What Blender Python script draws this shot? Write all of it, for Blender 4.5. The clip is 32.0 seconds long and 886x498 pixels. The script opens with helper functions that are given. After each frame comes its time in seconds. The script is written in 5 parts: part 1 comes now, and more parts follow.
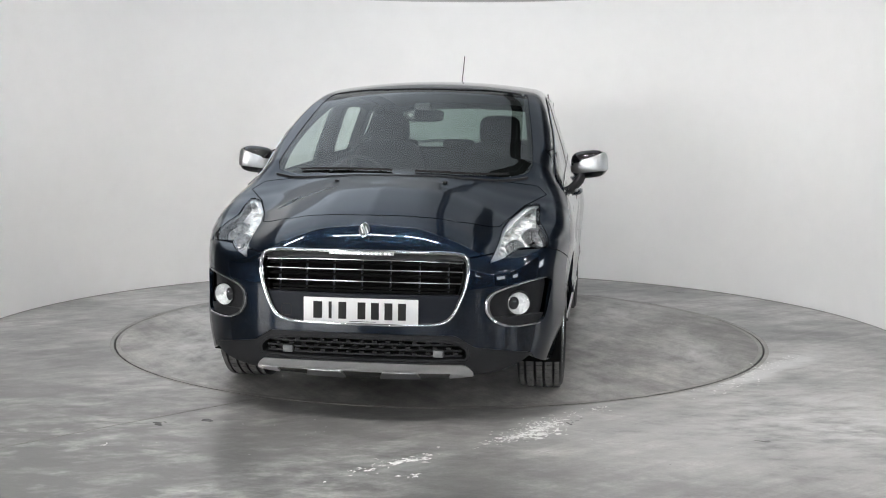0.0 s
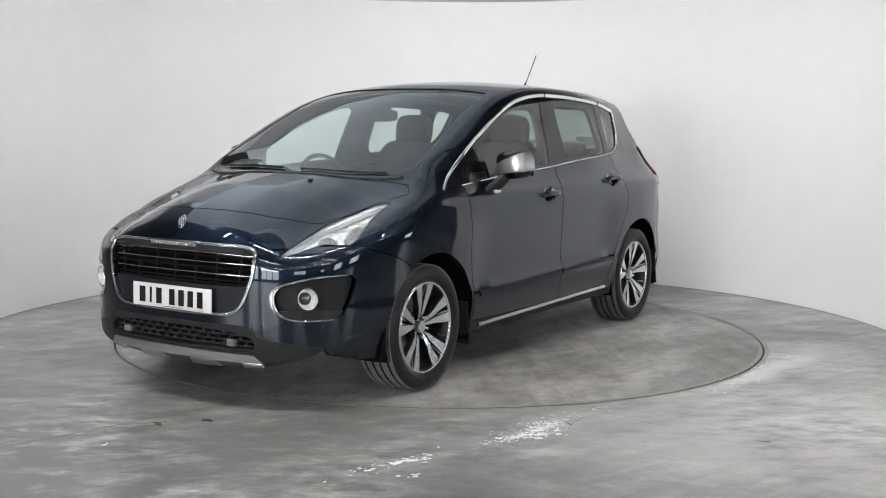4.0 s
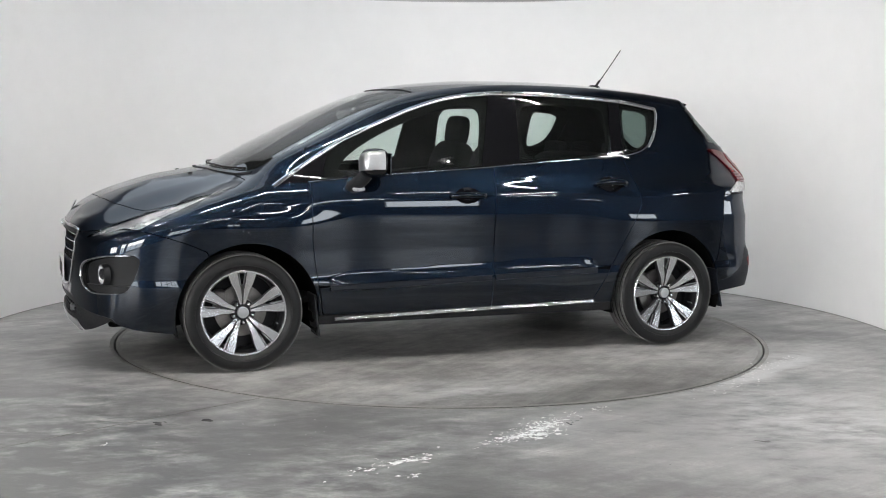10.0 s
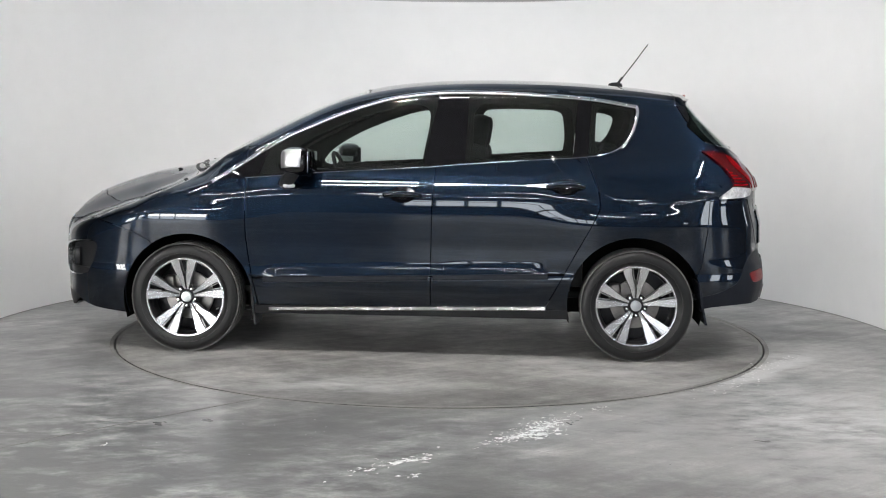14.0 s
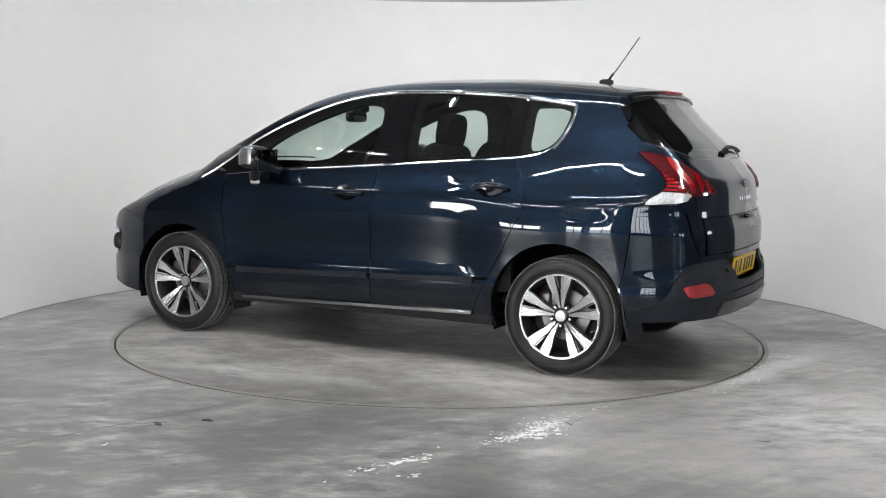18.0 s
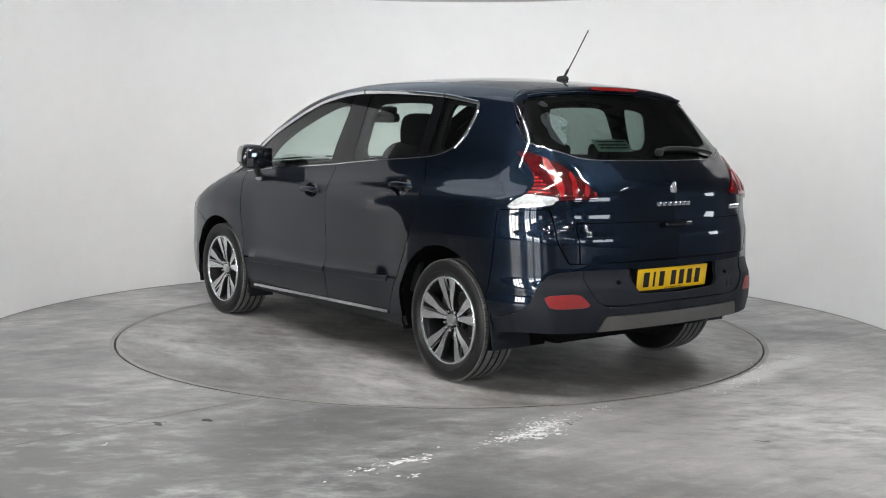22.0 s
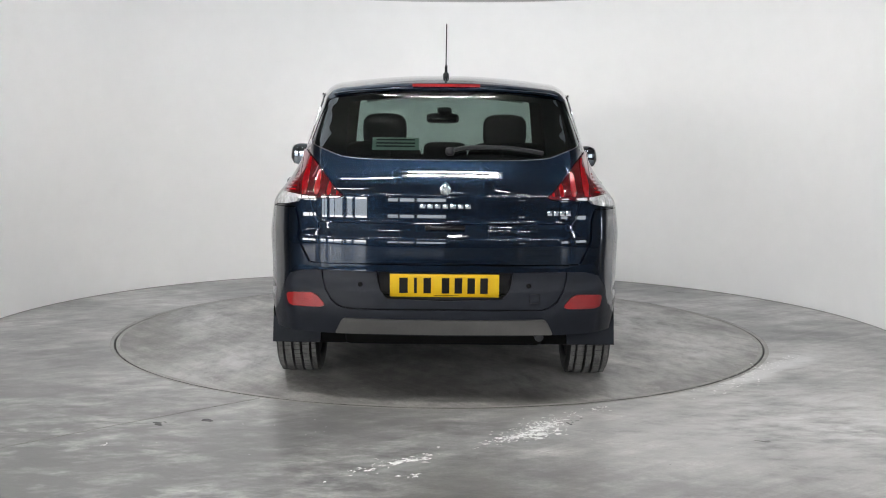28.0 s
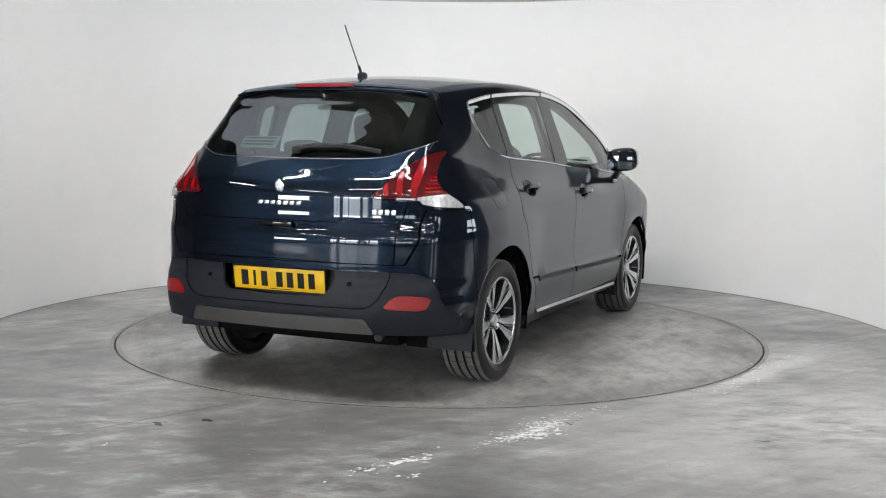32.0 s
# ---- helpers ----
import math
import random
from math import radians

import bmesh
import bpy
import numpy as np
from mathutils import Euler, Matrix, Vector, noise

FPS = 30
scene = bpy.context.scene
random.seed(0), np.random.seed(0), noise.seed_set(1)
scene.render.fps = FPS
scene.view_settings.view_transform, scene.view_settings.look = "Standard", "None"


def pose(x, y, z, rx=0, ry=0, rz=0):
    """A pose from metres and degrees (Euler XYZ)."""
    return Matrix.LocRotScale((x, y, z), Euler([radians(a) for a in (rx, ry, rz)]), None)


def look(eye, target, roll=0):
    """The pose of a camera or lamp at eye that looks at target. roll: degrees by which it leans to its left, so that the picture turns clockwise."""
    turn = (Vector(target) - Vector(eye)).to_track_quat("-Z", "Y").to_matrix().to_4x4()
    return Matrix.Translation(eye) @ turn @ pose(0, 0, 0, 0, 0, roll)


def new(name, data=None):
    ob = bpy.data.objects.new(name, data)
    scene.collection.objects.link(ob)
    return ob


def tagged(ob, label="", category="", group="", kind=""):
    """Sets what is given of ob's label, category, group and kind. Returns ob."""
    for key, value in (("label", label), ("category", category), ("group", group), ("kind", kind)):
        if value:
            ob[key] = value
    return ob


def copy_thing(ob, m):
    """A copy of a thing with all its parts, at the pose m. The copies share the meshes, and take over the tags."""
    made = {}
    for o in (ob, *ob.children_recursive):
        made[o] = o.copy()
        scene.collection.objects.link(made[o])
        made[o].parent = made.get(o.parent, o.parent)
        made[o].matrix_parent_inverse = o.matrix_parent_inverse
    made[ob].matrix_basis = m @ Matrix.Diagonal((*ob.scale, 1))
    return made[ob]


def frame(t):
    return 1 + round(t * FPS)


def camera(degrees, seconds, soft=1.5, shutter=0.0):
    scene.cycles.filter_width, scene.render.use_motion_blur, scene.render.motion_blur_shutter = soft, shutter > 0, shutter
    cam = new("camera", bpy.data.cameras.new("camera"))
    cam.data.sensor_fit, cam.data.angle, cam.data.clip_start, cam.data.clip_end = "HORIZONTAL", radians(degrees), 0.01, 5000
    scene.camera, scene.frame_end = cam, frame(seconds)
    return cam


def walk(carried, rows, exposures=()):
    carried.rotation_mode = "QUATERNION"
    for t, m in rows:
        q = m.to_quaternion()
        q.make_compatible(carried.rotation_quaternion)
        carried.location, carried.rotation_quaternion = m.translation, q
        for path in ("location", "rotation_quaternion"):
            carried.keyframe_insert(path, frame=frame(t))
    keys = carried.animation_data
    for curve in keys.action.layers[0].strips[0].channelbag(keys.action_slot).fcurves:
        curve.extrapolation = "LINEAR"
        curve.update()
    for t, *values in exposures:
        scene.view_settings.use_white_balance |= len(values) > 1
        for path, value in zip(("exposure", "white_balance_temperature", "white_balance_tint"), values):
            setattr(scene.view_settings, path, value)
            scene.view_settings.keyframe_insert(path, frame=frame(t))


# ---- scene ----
# The camera stands still; everything is seen from (0, -7.25); the turntable's centre is the origin.
cam = camera(42.957, 32.0, soft=1.05)
EYE = Vector((0.0, -7.2546, 1.3071))
AIM = Vector((math.sin(radians(.129)) * math.cos(radians(-6.035)), math.cos(radians(.129)) * math.cos(radians(-6.035)), math.sin(radians(-6.035))))
walk(cam, [(0.0, look(EYE, EYE + AIM, .614)), (32.0, look(EYE, EYE + AIM, .614))], exposures=[(0.0, 0.0), (32.0, 0.0)])

# Heading of the car and the turntable, in degrees, second by second.
TURN = [(0.0, -98.26), (3.0, -116.72), (6.0, -135.12), (9.0, -153.4), (13.0, -177.85), (16.5, -199.2), (19.0, -214.5), (21.0, -226.82),
        (23.0, -239.13), (25.0, -251.47), (28.0, -269.94), (30.0, -282.25), (32.0, -294.53)]


def heading(t):
    return float(np.interp(t, [a for a, _ in TURN], [b for _, b in TURN]))


# ---- light ----
world = bpy.data.worlds.new("world")
scene.world = world
world.use_nodes = True
sky = world.node_tree.nodes.new("ShaderNodeTexSky")
sky.sky_type, sky.sun_disc, sky.sun_elevation, sky.sun_rotation = "NISHITA", False, radians(35), radians(160)
world.node_tree.links.new(sky.outputs[0], world.node_tree.nodes["Background"].inputs[0])
world.node_tree.nodes["Background"].inputs[1].default_value = 0.10


# ---- materials ----
def material(name, colour, rough=.5, metal=0.0, coat=0.0, emit=0.0, vary=0.0, scale=6.0, bump=0.0, bump_scale=60.0, rough_vary=0.0, ior=1.5, spec=.5):
    """A principled material; vary: how far the colour wanders at two scales; bump: relief in metres."""
    m = bpy.data.materials.new(name)
    m.use_nodes = True
    t = m.node_tree
    b = t.nodes["Principled BSDF"]
    b.inputs["Base Color"].default_value = (*colour, 1)
    b.inputs["Roughness"].default_value, b.inputs["Metallic"].default_value = rough, metal
    b.inputs["Coat Weight"].default_value, b.inputs["Coat Roughness"].default_value = coat, .02
    b.inputs["IOR"].default_value, b.inputs["Specular IOR Level"].default_value = ior, spec
    if emit:
        b.inputs["Emission Color"].default_value, b.inputs["Emission Strength"].default_value = (*colour, 1), emit
    if vary or rough_vary or bump:
        co = t.nodes.new("ShaderNodeTexCoord")
        fields = []
        for k, detail in ((scale, 6), (scale * 9, 4)):
            n = t.nodes.new("ShaderNodeTexNoise")
            n.inputs["Scale"].default_value, n.inputs["Detail"].default_value = k, detail
            t.links.new(co.outputs["Object"], n.inputs["Vector"])
            fields.append(n)
        mean = t.nodes.new("ShaderNodeMath")
        mean.operation = "MULTIPLY_ADD"
        t.links.new(fields[0].outputs["Fac"], mean.inputs[0])
        mean.inputs[1].default_value = .65
        half = t.nodes.new("ShaderNodeMath")
        half.operation = "MULTIPLY"
        t.links.new(fields[1].outputs["Fac"], half.inputs[0])
        half.inputs[1].default_value = .35
        t.links.new(half.outputs[0], mean.inputs[2])
        if vary:
            r = t.nodes.new("ShaderNodeValToRGB")
            r.color_ramp.elements[0].position, r.color_ramp.elements[1].position = .32, .68
            r.color_ramp.elements[0].color = (*[c * (1 - vary) for c in colour], 1)
            r.color_ramp.elements[1].color = (*[min(1, c * (1 + vary)) for c in colour], 1)
            t.links.new(mean.outputs[0], r.inputs[0])
            t.links.new(r.outputs[0], b.inputs["Base Color"])
        if rough_vary:
            r = t.nodes.new("ShaderNodeMapRange")
            r.inputs["To Min"].default_value, r.inputs["To Max"].default_value = max(0, rough - rough_vary), min(1, rough + rough_vary)
            t.links.new(mean.outputs[0], r.inputs[0])
            t.links.new(r.outputs[0], b.inputs["Roughness"])
        if bump:
            n = t.nodes.new("ShaderNodeTexNoise")
            n.inputs["Scale"].default_value, n.inputs["Detail"].default_value = bump_scale, 5
            t.links.new(co.outputs["Object"], n.inputs["Vector"])
            u = t.nodes.new("ShaderNodeBump")
            u.inputs["Distance"].default_value = bump
            t.links.new(n.outputs["Fac"], u.inputs["Height"])
            t.links.new(u.outputs[0], b.inputs["Normal"])
    return m


def facetted(name, colour, rough, metal, cells, depth):
    """Bright plating pressed into small facets."""
    m = material(name, colour, rough, metal, vary=.10, scale=30)
    t = m.node_tree
    co, cell, u = t.nodes.new("ShaderNodeTexCoord"), t.nodes.new("ShaderNodeTexVoronoi"), t.nodes.new("ShaderNodeBump")
    cell.inputs["Scale"].default_value, u.inputs["Distance"].default_value = cells, depth
    t.links.new(co.outputs["Object"], cell.inputs["Vector"])
    t.links.new(cell.outputs["Distance"], u.inputs["Height"])
    t.links.new(u.outputs[0], t.nodes["Principled BSDF"].inputs["Normal"])
    return m


def glass(name, tint, gloss=1.0, ior=1.5):
    """Thin glass: tinted, clear, with a Fresnel gloss."""
    m = bpy.data.materials.new(name)
    m.use_nodes = True
    t = m.node_tree
    t.nodes.remove(t.nodes["Principled BSDF"])
    clear, shine, mix, facing = (t.nodes.new(k) for k in ("ShaderNodeBsdfTransparent", "ShaderNodeBsdfGlossy", "ShaderNodeMixShader", "ShaderNodeLayerWeight"))
    clear.inputs[0].default_value = (*tint, 1)
    shine.inputs["Roughness"].default_value = .004
    shine.inputs[0].default_value = (gloss, gloss, gloss, 1)
    facing.inputs["Blend"].default_value = .5
    power, gain = t.nodes.new("ShaderNodeMath"), t.nodes.new("ShaderNodeMath")
    power.operation, gain.operation = "POWER", "MULTIPLY_ADD"
    power.inputs[1].default_value = 5.0
    base = 2 * ((ior - 1) / (ior + 1)) ** 2
    gain.inputs[1].default_value, gain.inputs[2].default_value = 1 - base, base
    t.links.new(facing.outputs["Facing"], power.inputs[0])
    t.links.new(power.outputs[0], gain.inputs[0])
    t.links.new(gain.outputs[0], mix.inputs[0])
    t.links.new(clear.outputs[0], mix.inputs[1])
    t.links.new(shine.outputs[0], mix.inputs[2])
    t.links.new(mix.outputs[0], t.nodes["Material Output"].inputs[0])
    return m


def concrete(name, seed, light, dark, scuffs, chalk_and_light=(), gloss=(.20, .46)):
    """Power-floated grey concrete: cloudy patches, trowel swirls, dark specks and chalky scuffs."""
    m = bpy.data.materials.new(name)
    m.use_nodes = True
    t = m.node_tree
    b = t.nodes["Principled BSDF"]
    co = t.nodes.new("ShaderNodeTexCoord")
    off = t.nodes.new("ShaderNodeMapping")
    off.inputs["Location"].default_value = (seed, seed * 1.7, 0)
    t.links.new(co.outputs["Object"], off.inputs[0])

    def field(scale, detail, rough=.6, warp=0.0, stretch=None):
        v = off.outputs[0]
        if stretch:
            s = t.nodes.new("ShaderNodeMapping")
            s.inputs["Scale"].default_value, s.inputs["Rotation"].default_value = (*stretch[:2], 1), (0, 0, radians(stretch[2]))
            t.links.new(v, s.inputs[0])
            v = s.outputs[0]
        n = t.nodes.new("ShaderNodeTexNoise")
        n.inputs["Scale"].default_value, n.inputs["Detail"].default_value, n.inputs["Roughness"].default_value = scale, detail, rough
        n.inputs["Distortion"].default_value = warp
        t.links.new(v, n.inputs["Vector"])
        return n.outputs["Fac"]

    def ramp(fac, *stops):
        r = t.nodes.new("ShaderNodeValToRGB")
        e = r.color_ramp.elements
        e[0].position, e[1].position = stops[0][0], stops[-1][0]
        e[0].color, e[1].color = (*stops[0][1], 1), (*stops[-1][1], 1)
        for p, c in stops[1:-1]:
            e.new(p).color = (*c, 1)
        t.links.new(fac, r.inputs[0])
        return r.outputs[0]

    def mix(kind, fac, a, c):
        x = t.nodes.new("ShaderNodeMix")
        x.data_type, x.blend_type = "RGBA", kind
        if isinstance(fac, float):
            x.inputs["Factor"].default_value = fac
        else:
            t.links.new(fac, x.inputs["Factor"])
        t.links.new(a, x.inputs["A"])
        t.links.new(c, x.inputs["B"])
        return x.outputs["Result"]

    half = [(a + c) / 2 for a, c in zip(light, dark)]
    clouds = ramp(field(.9, 9, .62, .2), (.38, dark), (.5, half), (.60, light))
    swirl = ramp(field(2.4, 9, .72, .15, (1, 1.8, 25)), (.37, (.62, .62, .625)), (.52, (.96, .96, .96)), (.62, (1.14, 1.14, 1.13)))
    streak = ramp(field(1.5, 9, .68, .2, (.7, 2.0, 6)), (.38, (.74, .74, .745)), (.52, (1, 1, 1)), (.64, (1.14, 1.14, 1.13)))
    smear = ramp(field(6, 9, .72, .1), (.40, (.74, .74, .74)), (.60, (1.14, 1.14, 1.14)))
    grain = ramp(field(70, 4), (.3, (.86, .86, .86)), (.7, (1.08, 1.08, 1.08)))
    specks = ramp(field(42, 3, .5), (.24, (.45, .45, .45)), (.31, (1, 1, 1)))
    col = mix("MULTIPLY", .85, clouds, swirl)
    col = mix("MULTIPLY", .8, col, streak)
    col = mix("MULTIPLY", .8, col, smear)
    col = mix("MULTIPLY", .8, col, grain)
    col = mix("MULTIPLY", .6, col, specks)
    # faint drag marks that run one way across the slab
    turned, drawn, marks = t.nodes.new("ShaderNodeMapping"), t.nodes.new("ShaderNodeMapping"), t.nodes.new("ShaderNodeTexNoise")
    turned.inputs["Rotation"].default_value, drawn.inputs["Scale"].default_value = (0, 0, radians(-38)), (.55, 7.5, 1)
    marks.inputs["Scale"].default_value, marks.inputs["Detail"].default_value, marks.inputs["Roughness"].default_value = 1.5, 9, .72
    t.links.new(off.outputs[0], turned.inputs[0])
    t.links.new(turned.outputs[0], drawn.inputs[0])
    t.links.new(drawn.outputs[0], marks.inputs["Vector"])
    col = mix("MULTIPLY", .9, col, ramp(marks.outputs["Fac"], (.36, (.72, .72, .725)), (.5, (.98, .98, .98)), (.66, (1.22, 1.22, 1.21))))
    white = t.nodes.new("ShaderNodeRGB")
    white.outputs[0].default_value = (.52, .52, .515, 1)
    chalk = ramp(field(3.2, 10, .78, .4, (1, 3.5, -18)), (.59, (0, 0, 0)), (.72, (scuffs, scuffs, scuffs)))
    col = mix("MIX", chalk, col, white.outputs[0])
    # chalk haze, and broad painted light and shade, at a few places: x, y, half sizes, direction, strength (below
    # nought: darker)
    for x, y, rx, ry, turn, k in chalk_and_light:
        s = t.nodes.new("ShaderNodeMapping")
        s.vector_type = "TEXTURE"
        s.inputs["Location"].default_value, s.inputs["Rotation"].default_value, s.inputs["Scale"].default_value = (x, y, 0), (0, 0, radians(turn)), (rx, ry, 1)
        t.links.new(co.outputs["Object"], s.inputs[0])
        g = t.nodes.new("ShaderNodeTexGradient")
        g.gradient_type = "SPHERICAL"
        t.links.new(s.outputs[0], g.inputs[0])
        w = t.nodes.new("ShaderNodeMath")
        w.operation = "MULTIPLY"
        t.links.new(g.outputs["Fac"], w.inputs[0])
        t.links.new(ramp(field(4.2, 10, .66, .2, (1, 2.0, -30)), (.36, (0, 0, 0)), (.62, (abs(k) * 2,) * 3)), w.inputs[1])
        w.use_clamp = True
        if k > 0:
            col = mix("MIX", w.outputs[0], col, white.outputs[0])
        else:
            d = t.nodes.new("ShaderNodeRGB")
            d.outputs[0].default_value = (*[c * .6 for c in dark], 1)
            col = mix("MIX", w.outputs[0], col, d.outputs[0])
    t.links.new(col, b.inputs["Base Color"])
    r = t.nodes.new("ShaderNodeMapRange")
    r.inputs["To Min"].default_value, r.inputs["To Max"].default_value = gloss
    t.links.new(field(1.3, 5, .55, .1), r.inputs[0])
    t.links.new(r.outputs[0], b.inputs["Roughness"])
    u = t.nodes.new("ShaderNodeBump")
    u.inputs["Distance"].default_value, u.inputs["Strength"].default_value = .002, .35
    t.links.new(field(28, 6), u.inputs["Height"])
    t.links.new(u.outputs[0], b.inputs["Normal"])
    return m


PAINT = material("navy metallic paint", (.0036, .0090, .0190), .38, 1.0, 1.0, vary=.05, scale=160)
PAINT.node_tree.nodes["Principled BSDF"].inputs["Specular Tint"].default_value = (.78, .80, .84, 1)
BLACK_GLOSS = material("black gloss", (.004, .004, .005), .05, spec=.45)
PLASTIC = material("black grained plastic", (.013, .0135, .015), .52, vary=.12, scale=20, bump=.0006, bump_scale=500, spec=0.25)
PLASTIC_BLUE = material("dark grey plastic", (.0105, .0125, .0175), .46, vary=.1, scale=15, bump=.0004, bump_scale=500, spec=0.16)
SENSOR = material("pale grey plastic", (.16, .165, .17), .45, vary=.08, scale=15)
LINER = material("black felt liner", (.006, .006, .006), .95, spec=0.05)
# chrome with its dark reflections put into the colour, for flat trim
CHROME_DARK = material("darkened chrome", (.30, .305, .31), .16, 1.0, rough_vary=.04, scale=8)
CHROME = material("chrome", (.78, .79, .80), .07, 1.0, rough_vary=.04, scale=8)
CAP = material("brushed mirror cap", (.46, .465, .47), .34, 1.0, vary=.08, scale=10)
SILL = material("ribbed bright sill strip", (.42, .425, .43), .20, 1.0, vary=.10, scale=14)
SATIN = material("satin aluminium", (.60, .61, .62), .30, 1.0, vary=.06, scale=10)
SATIN_DARK = material("dull grey skid plate", (.17, .168, .165), .30, .92, vary=.08, scale=10)
MIRROR_GLASS = material("mirror glass", (.10, .11, .12), .015, 1.0)
ALLOY = material("machined alloy", (.60, .61, .62), .27, .92, vary=.10, scale=9)
ALLOY_DARK = material("dark painted alloy", (.020, .020, .022), .35, .4, spec=.3)
RUBBER = material("tyre rubber", (.0055, .0055, .006), .44, vary=.25, scale=9, bump=.0004, bump_scale=160, rough_vary=.12, spec=0.35)
TREAD = material("scuffed tread rubber", (.135, .133, .13), .85, vary=.3, scale=14, bump=.001, bump_scale=120, spec=0.15)
STEEL = material("brake steel", (.25, .24, .23), .4, .9, vary=.3, scale=14)
GLASS_SIDE = glass("green tinted glass", (.80, .88, .85))
GLASS_SCREEN = glass("windscreen glass", (.74, .83, .79))
GLASS_REAR = glass("rear glass", (.26, .33, .31))
LENS = glass("clear lens", (.95, .96, .97), .8, 1.35)
RED_LENS = material("red lamp lens", (.065, .0015, .003), .05, 0, 1.0)
RED_DEEP = material("dark red lamp lens", (.080, .0015, .003), .06, 0, 1.0)
RED_GLOW = facetted("red reflector", (.21, .003, .004), .34, 0, 150, .0012)
RED_CLAW = material("red light claw", (.17, .002, .004), .18, 0, .25, vary=.25, scale=35)
RED_BRAKE = material("red brake light lens", (.22, .003, .005), .4, 0, 0, spec=.2)
CLEAR_LAMP = material("clear lamp plastic", (.60, .605, .61), .16, .4, .6, vary=.4, scale=60)
FACET = facetted("facetted lamp reflector", (.96, .965, .97), .12, .45, 55, .010)
REFLECTOR = material("lamp reflector", (.94, .945, .95), .20, .35, vary=.18, scale=40, bump=.006, bump_scale=45)
LAMP_CHROME = facetted("plated lamp housing", (.94, .945, .95), .16, .30, 30, .02)
SEAT = material("charcoal seat fabric", (.010, .010, .0105), .9, vary=.2, scale=30, bump=.001, bump_scale=300, spec=0.08)
TRIM_IN = material("dark cabin plastic", (.009, .0095, .010), .6, vary=.1, scale=20, spec=0.15)
LINING = material("grey headlining", (.30, .30, .29), .95, vary=.06, scale=20)
PLATE_WHITE = material("white plate", (.66, .66, .66), .3, vary=.03, scale=20)
PLATE_YELLOW = material("yellow plate", (.72, .45, .01), .3, vary=.03, scale=20)
INK = material("black ink", (.008, .008, .008), .4, spec=0.2)
PAPER = material("sticker paper", (.26, .36, .31), .7)
# broad patches paint uneven light into the floor: paler right, darker near left
FLOOR = concrete("hall concrete", 3.0, (.40, .397, .390), (.175, .174, .173), .25, [(.40, -2.44, .42, .17, 48, .8), (-.16, -2.96, .34, .12, 40, .6), (1.75, -1.2, .75, .20, 54, .6), (2.2, -.6, .6, .3, 40, .35), (1.9, -2.3, 2.4, 1.1, 12, .55), (1.72, -1.22, .55, .10, 50, 1.0), (2.05, -.85, .40, .12, 48, 1.0), (-2.5, -3.3, 4.6, 2.8, 0, -1.0), (-.1, -2.35, .75, .28, -8, -.55), (.2, -2.75, .5, .12, 35, -.35), (-2.2, -2.6, 1.6, .5, 10, -.2)])
DISC = concrete("turntable concrete", 11.0, (.40, .392, .378), (.185, .180, .172), .35, [(1.2, .5, 1.1, .45, 60, .42), (-.9, 1.1, 1.2, .40, -20, .42), (.2, -1.35, 1.2, .42, 15, .42), (-1.35, -.6, .8, .45, 80, .38), (1.0, -1.3, .8, .35, 30, .38), (-.7, -1.5, .9, .3, -30, .42), (.4, 1.6, 1.0, .3, 5, .38)], (.34, .55))
EDGE = material("worn steel edge", (.27, .265, .25), .5, .3, vary=.25, scale=5)
GROOVE = material("dark groove", (.012, .012, .012), .9)
WALL = material("white painted wall", (.86, .855, .85), .6, vary=.025, scale=.8, bump=.002, bump_scale=3, spec=.2)
HALL = material("grey hall cladding", (.11, .112, .12), .7, vary=.1, scale=1)
CEILING = material("hall ceiling", (.14, .138, .136), .8, vary=.15, scale=1)
DARK = material("dark steelwork", (.04, .04, .045), .6)
CHALK = material("chalky scuff", (.74, .74, .735), .8, vary=.2, scale=25)
STAIN = material("dark oil stain", (.10, .10, .10), .5, vary=.3, scale=20)
TUBE = material("fluorescent tube", (1.0, .98, .965), .5, emit=215)
# stronger copy for the four near tubes, to brighten floor and lower wall
TUBE_NEAR = material("stronger near fluorescent tube", (1.0, .975, .95), .5, emit=850)
SHUTTER = material("daylit window", (1.0, .985, .96), .5, emit=27)
SHADED = material("daylit window behind blinds", (.86, .93, 1.0), .5, emit=9, vary=.0)
FORECOURT = material("daylit forecourt behind glass", (.86, .93, 1.0), .5, emit=7)


# ---- building helpers ----
def part(name, made, mat, parent=None, label="", flat=False):
    """Links a bmesh, or (points, faces, normals or None), as one mesh object."""
    me = bpy.data.meshes.new(name)
    if isinstance(made, bmesh.types.BMesh):
        made.to_mesh(me)
        made.free()
        me.shade_flat() if flat else me.shade_smooth()
        if not flat:
            me.set_sharp_from_angle(angle=radians(35))
    else:
        v, f, n = made
        me.from_pydata([tuple(p) for p in v], [], [tuple(int(i) for i in q) for q in f])
        me.shade_flat() if flat else me.shade_smooth()
        if n is not None:
            me.normals_split_custom_set_from_vertices([tuple(p) for p in n])
        elif not flat:
            me.set_sharp_from_angle(angle=radians(35))
    me.materials.append(mat)
    ob = new(name, me)
    if parent is not None:
        ob.parent = parent
    if label:
        tagged(ob, label)
    return ob


